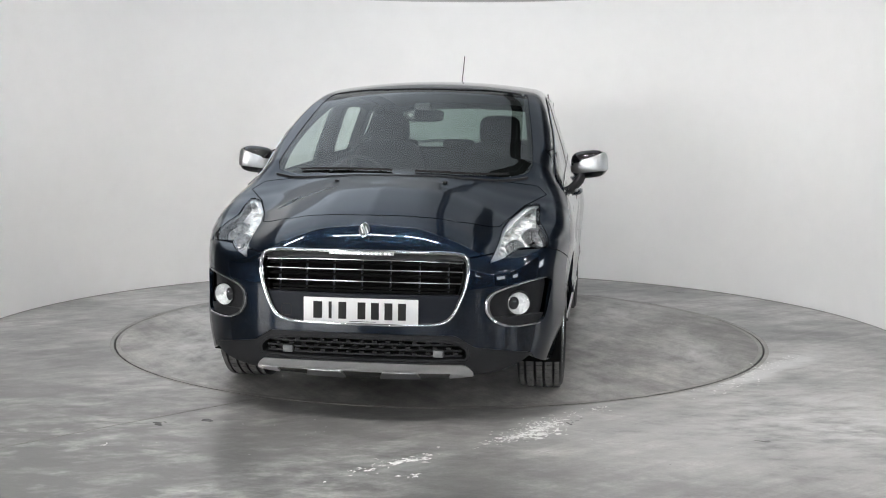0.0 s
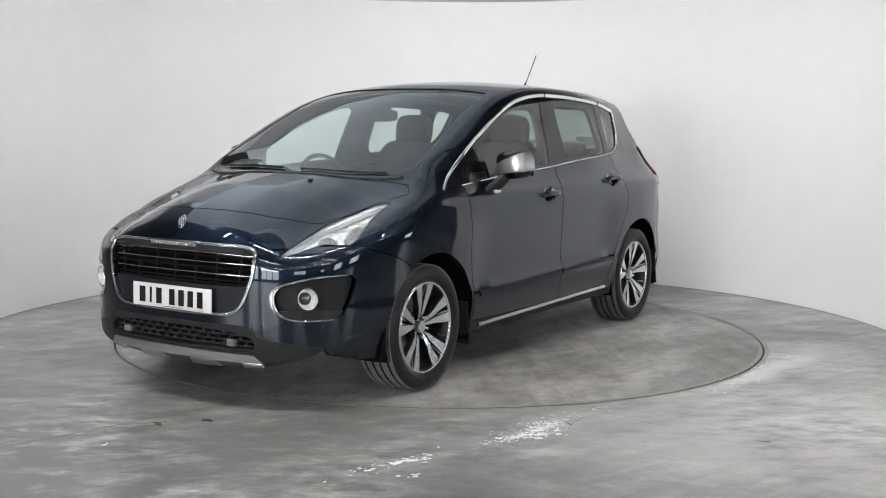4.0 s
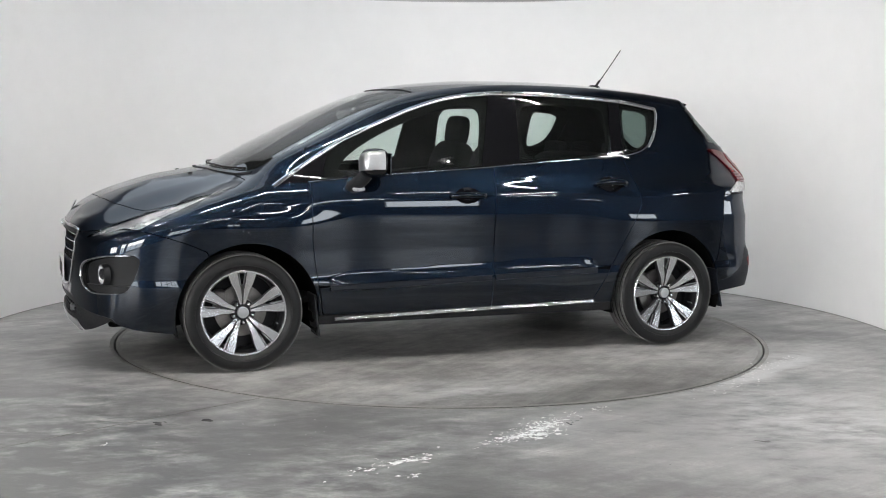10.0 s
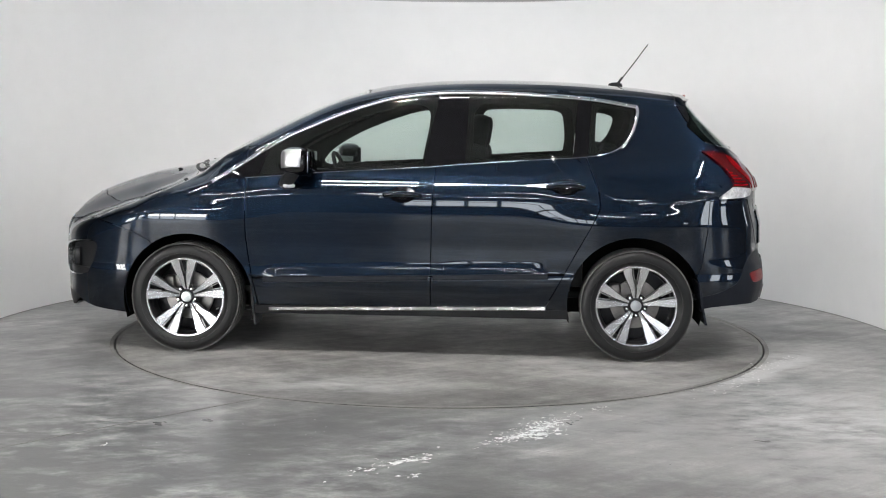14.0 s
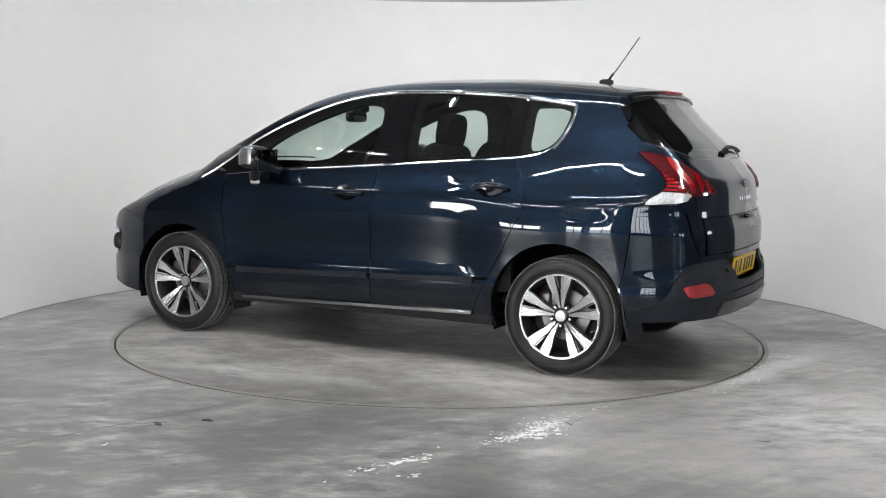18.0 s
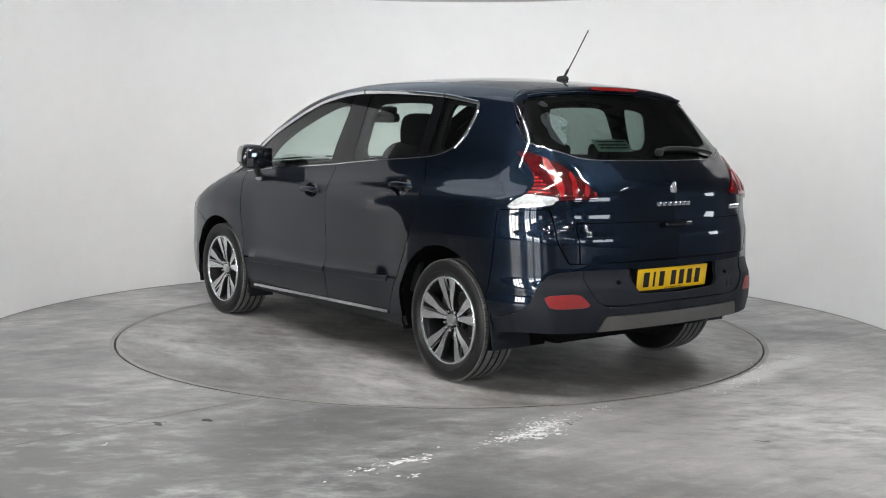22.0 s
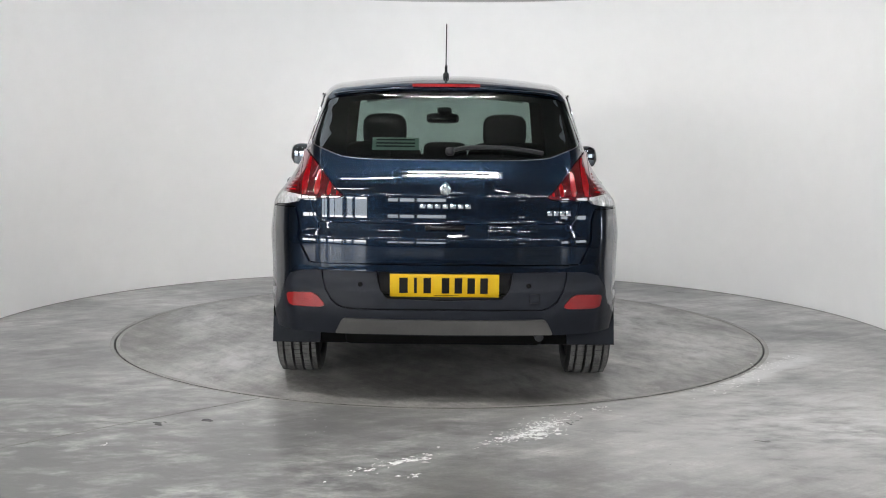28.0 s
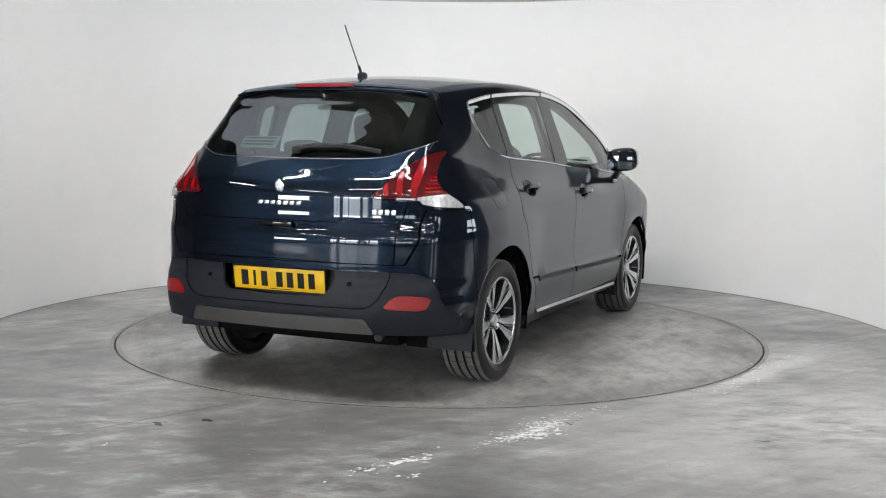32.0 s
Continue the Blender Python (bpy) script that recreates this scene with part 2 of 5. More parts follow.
def box(bm, x0, x1, y0, y1, z0, z1, bevel=0.0, m=None):
    """Adds a box, with bevelled edges, to bm."""
    r = bmesh.ops.create_cube(bm, size=1, matrix=(m or Matrix()) @ Matrix.LocRotScale(((x0 + x1) / 2, (y0 + y1) / 2, (z0 + z1) / 2), None, (x1 - x0, y1 - y0, z1 - z0)))
    if bevel:
        bmesh.ops.bevel(bm, geom=list({e for v in r["verts"] for e in v.link_edges}), offset=bevel, segments=2, affect="EDGES", profile=.6)
    return bm


def boxed(*a, **k):
    return box(bmesh.new(), *a, **k)


def lathe(profile, n, axis="y"):
    """Turns a profile of (radius, along) about an axis: points, faces."""
    a = np.linspace(0, 2 * np.pi, n, endpoint=False)
    v, f, k = [], [], len(profile)
    for t in a:
        for r, s in profile:
            v.append((r * math.cos(t), s, r * math.sin(t)) if axis == "y" else (r * math.cos(t), r * math.sin(t), s))
    for i in range(n):
        for j in range(k - 1):
            p, q = i * k + j, ((i + 1) % n) * k + j
            f.append((p, p + 1, q + 1, q) if axis == "y" else (p, q, q + 1, p + 1))
    return np.array(v), f, None


def sweep(path, shape, closed=False, up=(0, 0, 1)):
    """Carries a cross-section, (sideways, upwards) pairs, along a path; capped at open ends."""
    path = [Vector(p) for p in path]
    n, k, v, f = len(path), len(shape), [], []
    for i, p in enumerate(path):
        a, b = (path[i - 1], path[(i + 1) % n]) if closed else (path[max(0, i - 1)], path[min(n - 1, i + 1)])
        d = (b - a).normalized()
        s = d.cross(Vector(up)).normalized()
        u = s.cross(d)
        v += [tuple(p + s * x + u * y) for x, y in shape]
    for i in range(n if closed else n - 1):
        for j in range(k):
            a, b = i * k, ((i + 1) % n) * k
            f.append((a + j, a + (j + 1) % k, b + (j + 1) % k, b + j))
    if not closed:
        f += [tuple(range(k - 1, -1, -1)), tuple((n - 1) * k + j for j in range(k))]
    return v, f, None


def ring_shape(r, n=8, sx=1.0, sy=1.0):
    return [(r * sx * math.cos(2 * math.pi * i / n), r * sy * math.sin(2 * math.pi * i / n)) for i in range(n)]


# ---- the place ----
def annulus(name, r0, r1, z, mat, n=256, square=None, depth=.12):
    bm = bmesh.new()
    rings = []
    for r, h in ((r0, z - depth), (r0, z), (r1, z)):
        rings.append([bm.verts.new((r * math.cos(2 * math.pi * i / n), r * math.sin(2 * math.pi * i / n), h)) for i in range(n)])
    if square:
        x0, x1, y0, y1 = square
        out = []
        for i in range(n):
            c, s = math.cos(2 * math.pi * i / n), math.sin(2 * math.pi * i / n)
            k = min((x1 if c > 0 else x0) / c if abs(c) > 1e-6 else 1e9, (y1 if s > 0 else y0) / s if abs(s) > 1e-6 else 1e9)
            out.append(bm.verts.new((k * c, k * s, z)))
        rings[2] = out
    else:
        rings.append([bm.verts.new((v.co.x, v.co.y, z - depth)) for v in rings[2]])
    for a, b in zip(rings, rings[1:]):
        for i in range(n):
            bm.faces.new((a[i], a[i - 1], b[i - 1], b[i]))
    bmesh.ops.recalc_face_normals(bm, faces=bm.faces)
    return part(name, bm, mat)


def annulus_mesh(r0, r1, z, n=256):
    """A flat ring: points, faces."""
    v = [(r * math.cos(2 * math.pi * i / n), r * math.sin(2 * math.pi * i / n), z) for i in range(n) for r in (r0, r1)]
    return v, [(2 * i, 2 * i + 1, (2 * i + 3) % (2 * n), (2 * i + 2) % (2 * n)) for i in range(n)], None


HALL_BOX = (-11.0, 10.0, -15.0, 6.0)
floor = tagged(annulus("floor", 2.068, 5, 0, FLOOR, square=HALL_BOX), "smooth grey power-floated concrete hall floor, scuffed", "floor", kind="structure")
rim = tagged(annulus("turntable_rim", 2.043, 2.0675, -.0015, EDGE), "thin worn ring let into the concrete round the turntable", "trim", kind="structure")
bm = bmesh.new()
bmesh.ops.create_circle(bm, cap_ends=True, radius=2.3, segments=96, matrix=Matrix.Translation((0, 0, -.12)))
tagged(part("turntable_pit", bm, GROOVE), "dark shallow pit under the turntable", "pit", kind="structure")

bm = bmesh.new()
bmesh.ops.create_cone(bm, cap_ends=True, radius1=2.031, radius2=2.031, depth=.09, segments=256, matrix=Matrix.Translation((0, 0, -.0475)))
turntable = tagged(part("turntable", bm, DISC), "round grey concrete-topped turntable, scuffed, turning slowly", "turntable")

# The curved white wall behind the turntable, open towards the camera.
def arc_wall(r0, r1, z0, z1, a0, a1, n=160):
    bm = bmesh.new()
    prev = None
    for i in range(n + 1):
        a = radians(a0 + (a1 - a0) * i / n)
        c, s = math.cos(a), math.sin(a)
        q = [bm.verts.new((r * c, r * s, z)) for r, z in ((r0, z0), (r0, z1), (r1, z1), (r1, z0))]
        if prev:
            for j in range(4):
                bm.faces.new((prev[j], prev[(j + 1) % 4], q[(j + 1) % 4], q[j]))
        else:
            bm.faces.new(q[::-1])
        prev = q
    bm.faces.new(prev)
    bmesh.ops.recalc_face_normals(bm, faces=bm.faces)
    return bm


tagged(part("wall_curved", arc_wall(3.0, 3.12, 0, 2.446, 0.5, 179.5), WALL), "tall seamless curved white studio wall round the turntable", "wall", kind="structure")
tagged(part("trim", arc_wall(2.994, 2.999, 0, .004, 0.5, 179.5), EDGE), "thin dark sealant line where the white wall meets concrete", "trim", kind="structure")

x0, x1, y0, y1 = HALL_BOX
PALE = material("pale painted blockwork", (.55, .545, .54), .8, vary=.08, scale=2)
tagged(part("wall_north", boxed(x0, x1, y1, y1 + .2, 0, 5.2), PALE), "plain pale grey hall wall", "wall", kind="structure")


def pierced(name, at, along, lo, hi, holes, label):
    """A wall with openings (a, b, bottom, top); at: where it stands; along: the axis it runs on."""
    bm = bmesh.new()
    put = (lambda a, b, z0, z1: box(bm, a, b, at - .2, at, z0, z1)) if along == "x" else (lambda a, b, z0, z1: box(bm, at - .2, at, a, b, z0, z1))
    edge = lo
    for a, b, z0, z1 in holes:
        put(edge, a, 0, 5.2)
        if z0 > 0:
            put(a, b, 0, z0)
        put(a, b, z1, 5.2)
        edge = b
    put(edge, hi, 0, 5.2)
    tagged(part(name, bm, HALL), label, "wall", kind="structure")


def window(name, at, along, hole, nx, nz, label, lit):
    """Daylit panes in dark bars, filling an opening."""
    a, b, z0, z1 = hole
    put = (lambda p, q, r0, r1, d0, d1: boxed(p, q, at - d1, at - d0, r0, r1)) if along == "x" else (lambda p, q, r0, r1, d0, d1: boxed(at - d1, at - d0, p, q, r0, r1))
    w = tagged(new(name), label, "window", kind="structure")
    for i in range(nx):
        for j in range(nz):
            part("pane", put(a + (b - a) * i / nx, a + (b - a) * (i + 1) / nx, z0 + (z1 - z0) * j / nz, z0 + (z1 - z0) * (j + 1) / nz, .15, .16), FORECOURT if z0 < .5 and j == 0 else lit, w)
    for i in range(nx + 1):
        x = a + (b - a) * i / nx
        part("mullion", put(x - .04, x + .04, z0, z1, .05, .12), DARK, w)
    for j in range(nz + 1):
        z = z0 + (z1 - z0) * j / nz
        part("transom", put(a, b, z - .04, z + .04, .06, .11), DARK, w)


SOUTH = [(-10.4, -6.2, .15, 3.0), (-2.7, .3, .9, 2.5), (5.6, 6.7, 1.2, 2.0)]
WEST = [(-14.8, -12.4, .15, 3.0), (-10.5, -8.0, .7, 2.1)]
# the first east window is added, unseen, to brighten the right side
EAST = [(-14.2, -11.4, .9, 2.7), (-9.0, -7.4, .9, 2.4), (-.7, .5, 1.0, 2.2)]
pierced("wall_south", y0, "x", x0, x1, SOUTH, "dark grey hall wall with a few windows")
pierced("wall_west", x0, "y", y0, y1, WEST, "dark grey hall wall with a wide daylit doorway")
pierced("wall_east", x1 + .2, "y", y0, y1, EAST, "dark grey hall wall with small windows")
number = 0
for at, along, holes, sizes in ((y0, "x", SOUTH, ((3, 2), (5, 2), (2, 1))), (x0, "y", WEST, ((2, 2), (3, 1))), (x1 + .2, "y", EAST, ((2, 1), (2, 1), (2, 1)))):
    for h, (nx, nz) in zip(holes, sizes):
        number += 1
        window("window_%d" % number, at, along, h, nx, nz, "daylit window in dark frames", SHUTTER if number in (1, 4, 5) else SHADED)
tagged(part("ceiling", boxed(x0, x1, y0, y1, 5.2, 5.3), CEILING), "high dark hall ceiling", "ceiling", kind="structure")

# Glowing roof panels, unseen, added behind and beside the turntable for bright ceiling reflections.
def fading_sheet(name, bright_x, dim_x, glow):
    """Translucent roof sheet; its glow fades along x, standing in for uneven ceiling light."""
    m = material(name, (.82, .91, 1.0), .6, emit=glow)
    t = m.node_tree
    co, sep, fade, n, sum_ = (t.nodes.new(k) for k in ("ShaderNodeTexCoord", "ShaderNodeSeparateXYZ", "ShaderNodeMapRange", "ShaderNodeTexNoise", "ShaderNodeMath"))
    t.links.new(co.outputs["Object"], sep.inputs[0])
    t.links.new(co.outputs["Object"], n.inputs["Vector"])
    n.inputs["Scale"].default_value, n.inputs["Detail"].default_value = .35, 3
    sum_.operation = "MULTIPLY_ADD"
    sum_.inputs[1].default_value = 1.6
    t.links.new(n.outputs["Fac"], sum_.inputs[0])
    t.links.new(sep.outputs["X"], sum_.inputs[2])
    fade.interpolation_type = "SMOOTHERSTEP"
    fade.inputs["From Min"].default_value, fade.inputs["From Max"].default_value = bright_x + .8, dim_x + .8
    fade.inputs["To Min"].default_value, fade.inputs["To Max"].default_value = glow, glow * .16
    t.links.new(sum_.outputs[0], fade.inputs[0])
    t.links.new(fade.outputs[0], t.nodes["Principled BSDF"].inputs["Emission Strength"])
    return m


ROOF_GLOW = fading_sheet("roof sheet with fading glow", -3.2, 1.6, .95)
roof = tagged(new("window_rooflight"), "glowing panels added for the lit part of the hall ceiling", "rooflight", kind="structure")
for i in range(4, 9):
    part("pane", boxed(-10.3 + 1.44 * i, -8.86 + 1.44 * i, -1.0, 5.9, 5.17, 5.19), ROOF_GLOW, roof)
truss = tagged(new("roof_truss"), "dark steel lattice truss under the hall roof", "roof truss", kind="structure")
for x in (1.1, 3.4):
    for z in (4.62, 5.05):
        part("chord", boxed(x - .04, x + .04, -1.2, 6.0, z - .035, z + .035, .008), DARK, truss)
    for i in range(7):
        part("web_bar", sweep([(x, -1.1 + i, 4.62), (x, -.6 + i, 5.05), (x, -.1 + i, 4.62)], ring_shape(.018, 6), up=(1, 0, 0)), DARK, truss)

# The rows at x -6.6 and 6.8 are added to light the side walls.
TUBES = [(-1.15, -2.85, 0), (.12, -2.75, 0), (2.9, -2.3, -37), (-3.0, -2.3, 37), (-3.0, -6.15, 0), (1.4, -6.8, -58), (.2, -7.5, -15), (5.3, -10.3, 0), (2.3, -12.2, 0), (-.6, -11.2, 0), (-4.2, -10.6, 0), (4.6, -6.2, 90), (-6.6, -3.4, 90), (-6.6, -6.6, 90), (-6.6, -9.8, 90), (6.8, -3.4, 90), (6.8, -6.6, 90), (-1.8, -9.2, 0), (3.6, -8.7, 0),
         (-8.2, -13.2, 0), (-5.4, -12.6, 0), (-2.4, -13.4, 0), (.8, -13.8, 0), (4.4, -13.0, 0), (6.6, -13.8, 0), (7.6, -11.4, 0), (8.4, -8.2, 90), (-8.8, -7.2, 90), (2.0, -9.9, 0), (-9.2, -11.0, 90), (8.6, -13.2, 90)]


def tube_light(x, y, turn, fins):
    ob = tagged(new("ceiling_light"), "bare white fluorescent strip light hung from the ceiling", "ceiling light", "strip lights in the hall")
    part("housing", boxed(-.62, .62, -.03, .03, .05, .10, .01), PLATE_WHITE, ob)
    v, f, n = lathe([(.0, -.55), (.0095, -.55), (.0095, .55), (.0, .55)], 12)
    part("tube", (v[:, [1, 0, 2]] + np.array((0, 0, .028)), f, None), TUBE_NEAR if fins else TUBE, ob)
    # fins added to keep this tube's light off the upper wall
    if fins:
        for s in (-1, 1):
            part("light_fin", boxed(-.62, .62, s * .046 - .001, s * .046 + .001, .008, .044), PLATE_WHITE, ob)
    for s in (-.5, .5):
        part("hanger", boxed(s - .006, s + .006, -.006, .006, .10, 1.2), DARK, ob)
    ob.matrix_basis = pose(x, y, 4.0, 0, 0, turn)
    return ob


for i, q in enumerate(TUBES):
    tube_light(*q, i < 4)
def curve(*pts):
    """A smooth curve through points (x, y), held level beyond its ends."""
    a = np.array(sorted(pts), float)
    xs, ys = a[:, 0], a[:, 1]
    d = np.diff(ys) / np.diff(xs)
    m = np.concatenate(([d[0]], np.where(d[:-1] * d[1:] > 0, 2 * d[:-1] * d[1:] / (d[:-1] + d[1:] + 1e-12), 0), [d[-1]]))
    def f(x):
        x = np.clip(x, xs[0], xs[-1])
        i = np.clip(np.searchsorted(xs, x, side="right") - 1, 0, len(xs) - 2)
        h = xs[i + 1] - xs[i]
        t = (x - xs[i]) / h
        return ((1 + 2 * t) * (1 - t) ** 2 * ys[i] + t * (1 - t) ** 2 * h * m[i]
                + t * t * (3 - 2 * t) * ys[i + 1] + t * t * (t - 1) * h * m[i + 1])
    return f
def smax(a, b, k):
    h = np.clip(0.5 + 0.5 * (a - b) / k, 0, 1)
    return b * (1 - h) + a * h + k * h * (1 - h)
# x forward, y to the car's left, z up from the ground
half_width = curve((.10, .79), (.20, .838), (.30, .868), (.40, .888), (.46, .893), (.52, .884), (.62, .884), (.72, .889), (.82, .894), (.90, .892),
                   (.96, .882), (1.02, .852), (1.06, .834), (1.2, .797), (1.35, .748), (1.5, .697), (1.64, .62))
narrow_low = curve((-2.2, .20), (-1.95, .10), (-1.8, .05), (-1.6, .018), (-1.3, 0), (.8, 0), (1.3, .0), (1.6, .012), (1.8, .04), (2.0, .10), (2.2, .2))
narrow_high = curve((-2.0, .13), (-1.7, .095), (-1.45, .075), (-1.3, .058), (-1.0, .02), (-.6, 0), (.6, .0), (.9, .02), (1.13, .06), (1.3, .08), (1.6, .08))
top_line = curve((2.3, .72), (2.2, .79), (2.12, .862), (2.06, .898), (1.97, .942), (1.79, 1.004), (1.68, 1.034), (1.54, 1.058), (1.43, 1.078), (1.34, 1.103), (1.25, 1.145),
                 (1.07, 1.236), (.94, 1.300), (.78, 1.379), (.67, 1.430), (.53, 1.489), (.386, 1.538), (.17, 1.585), (-.05, 1.608), (-.2, 1.617),
                 (-.45, 1.622), (-.7, 1.620), (-.92, 1.613), (-1.14, 1.598), (-1.28, 1.586), (-1.47, 1.564), (-1.68, 1.536), (-1.9, 1.50))
crown = curve((2.2, 0), (1.6, 0), (1.4, .06), (1.2, .15), (.8, .16), (.3, .14), (-.4, .12), (-1.3, .13), (-1.7, .14))
shoulder = curve((0, 0), (.2, .014), (.4, .064), (.6, .150), (.7, .172), (.8, .182), (.95, .21))
hood_fall = curve((2.2, 1.15), (1.9, 1.12), (1.65, 1.0), (1.45, .60), (1.3, .28), (1.1, 0))
front_line = curve((.10, 2.06), (.17, 2.12), (.24, 2.185), (.32, 2.197), (.42, 2.20), (.55, 2.20), (.66, 2.195), (.74, 2.185), (.80, 2.168), (.86, 2.135), (.92, 2.08), (1.0, 2.02), (1.3, 1.9))
front_sweep = curve((0, 0), (.2, .008), (.4, .034), (.48, .054), (.576, .09), (.68, .150), (.76, .228), (.835, .35), (.9, .55), (1.0, .95))
rear_line = curve((.10, -1.90), (.20, -2.03), (.26, -2.09), (.34, -2.115), (.45, -2.135), (.54, -2.13), (.60, -2.105), (.70, -2.10), (.78, -2.098), (.83, -2.085), (.90, -2.072), (.98, -2.07), (1.04, -2.055),
                  (1.10, -2.015), (1.226, -1.905), (1.32, -1.805), (1.42, -1.705), (1.50, -1.65), (1.55, -1.66), (1.65, -1.66))
rear_sweep = curve((0, 0), (.3, .015), (.484, .048), (.566, .068), (.66, .105), (.76, .165), (.832, .28), (.9, .48), (1.0, .9))
def body(x, y, z):
    """Below nought inside the car's outer skin, nought on it."""
    w = np.abs(y)
    high = np.clip((z - .92) / .26, 0, 1)
    high = high * high * (3 - 2 * high)
    # haunches over the wheels: a level crest that leans out from the shoulder down to the arch
    lean = np.clip((.97 - z) / .22, 0, 1)
    lean = lean * lean * (3 - 2 * lean)
    foot = np.clip((z - .30) / .30, 0, 1)
    crest = lean * (.15 + .85 * foot * foot * (3 - 2 * foot))
    flare = .024 * crest * (np.exp(-((x - 1.30) / .43) ** 4) + np.exp(-((x + 1.30) / .47) ** 4))
    flare = flare + .030 * np.exp(-((x + 1.66) / .24) ** 2 - ((z - 1.13) / .145) ** 2)
    side = w - (half_width(z) - narrow_low(x) - narrow_high(x) * high + flare)
    line = .452 + (.83 - x) * .0285
    u = np.clip((z - line) / .075, 0, 1)
    ledge = .015 * (1 - u) ** 1.3 * np.clip((z - line) / .006 + 1, 0, 1) * np.clip((x + .80) / .10, 0, 1) * np.clip((.84 - x) / .10, 0, 1)
    side = side - ledge
    over = (z - (top_line(x) - crown(x) * w * w - hood_fall(x) * shoulder(w))) * .85
    ends = smax(x - (front_line(z) - front_sweep(w)), rear_line(z) + rear_sweep(w) - x, .02) * .85
    k = .06 + .025 * np.clip((x - .9) / .5, 0, 1)
    return smax(smax(side, over, k), ends, .05)


# ---- the car's skin: a smooth shell, cut into panels ----
def meet(o, d, far):
    """Where rays from points o inside the skin leave it, by halving."""
    lo, hi = np.zeros(len(o)), np.full(len(o), float(far))
    for _ in range(36):
        mid = (lo + hi) / 2
        q = o + d * mid[:, None]
        inside = body(q[:, 0], q[:, 1], q[:, 2]) < 0
        lo, hi = np.where(inside, mid, lo), np.where(inside, hi, mid)
    return o + d * hi[:, None]


def normals(v):
    e, g = 2e-3, []
    for k in range(3):
        s = np.zeros(3)
        s[k] = e
        a, b = v + s, v - s
        g.append(body(a[:, 0], a[:, 1], a[:, 2]) - body(b[:, 0], b[:, 1], b[:, 2]))
    g = np.array(g).T
    return g / (np.linalg.norm(g, axis=1)[:, None] + 1e-12)


def shell(step=.0165):
    """The half of the skin with y > 0: points and triangles."""
    xs, ys, zs = (np.linspace(a, b, int(round((b - a) / step)) + 1) for a, b in ((-2.30, 2.30), (0, 1.0), (.08, 1.74)))
    vs, ts, base = [], [], 0
    grids = [[(x, 1.0, z) for x in xs for z in zs], [(x, y, 1.74) for x in xs for y in ys[::-1]],
             [(2.30, y, z) for y in ys for z in zs], [(-2.30, y, z) for y in ys[::-1] for z in zs]]
    for g, (n, m) in zip(grids, ((len(xs), len(zs)), (len(xs), len(ys)), (len(ys), len(zs)), (len(ys), len(zs)))):
        b = np.array(g)
        o = np.stack([np.clip(b[:, 0], -1.45, 1.6), np.clip(b[:, 1], 0, .42), np.clip(b[:, 2], .55, .84)], 1)
        vs.append(meet(o, b - o, 1.0))
        i = np.arange(n * m).reshape(n, m) + base
        a, bb, c, d = i[:-1, :-1].ravel(), i[1:, :-1].ravel(), i[1:, 1:].ravel(), i[:-1, 1:].ravel()
        ts += [np.stack([a, d, c], 1), np.stack([a, c, bb], 1)]
        base += n * m
    v, t = np.concatenate(vs), np.concatenate(ts)
    _, first, back = np.unique(np.round(v, 5), axis=0, return_index=True, return_inverse=True)
    v, t = v[first], back.ravel()[t]
    t = t[(t[:, 0] != t[:, 1]) & (t[:, 1] != t[:, 2]) & (t[:, 0] != t[:, 2])]
    n = np.cross(v[t[:, 1]] - v[t[:, 0]], v[t[:, 2]] - v[t[:, 0]])
    flip = (n * normals(v[t].mean(1))).sum(1) < 0
    t[flip] = t[flip][:, ::-1]
    return v, t


def cut(mesh, g):
    """The part of a triangle mesh where g, given at its points, is above nought."""
    v, t = mesh
    if len(t) == 0:
        return mesh
    g = np.where(np.abs(g) < 1e-7, 1e-7, g)
    s = g[t] > 0
    n = s.sum(1)
    out, extra = [t[n == 3]], []
    for count in (1, 2):
        q = t[n == count]
        if len(q):
            odd = np.argmax(s[n == count] if count == 1 else ~s[n == count], 1)
            r = np.arange(len(q))
            extra.append((count, q[r, odd], q[r, (odd + 1) % 3], q[r, (odd + 2) % 3]))
    pairs = np.concatenate([np.sort(np.stack([a, b], 1), 1) for _, a, b, c in extra] + [np.sort(np.stack([a, c], 1), 1) for _, a, b, c in extra]) if extra else np.zeros((0, 2), int)
    if len(pairs):
        u, back = np.unique(pairs, axis=0, return_inverse=True)
        back = back.ravel() + len(v)
        k = (g[u[:, 0]] / (g[u[:, 0]] - g[u[:, 1]]))[:, None]
        v = np.concatenate([v, v[u[:, 0]] * (1 - k) + v[u[:, 1]] * k])
        total, at = sum(len(e[1]) for e in extra), 0
        for count, a, b, c in extra:
            ab, ac = back[at:at + len(a)], back[total + at:total + at + len(a)]
            at += len(a)
            out += [np.stack([a, ab, ac], 1)] if count == 1 else [np.stack([ab, b, c], 1), np.stack([ab, c, ac], 1)]
    t = np.concatenate(out)
    used, back = np.unique(t, return_inverse=True)
    return v[used], back.reshape(t.shape)


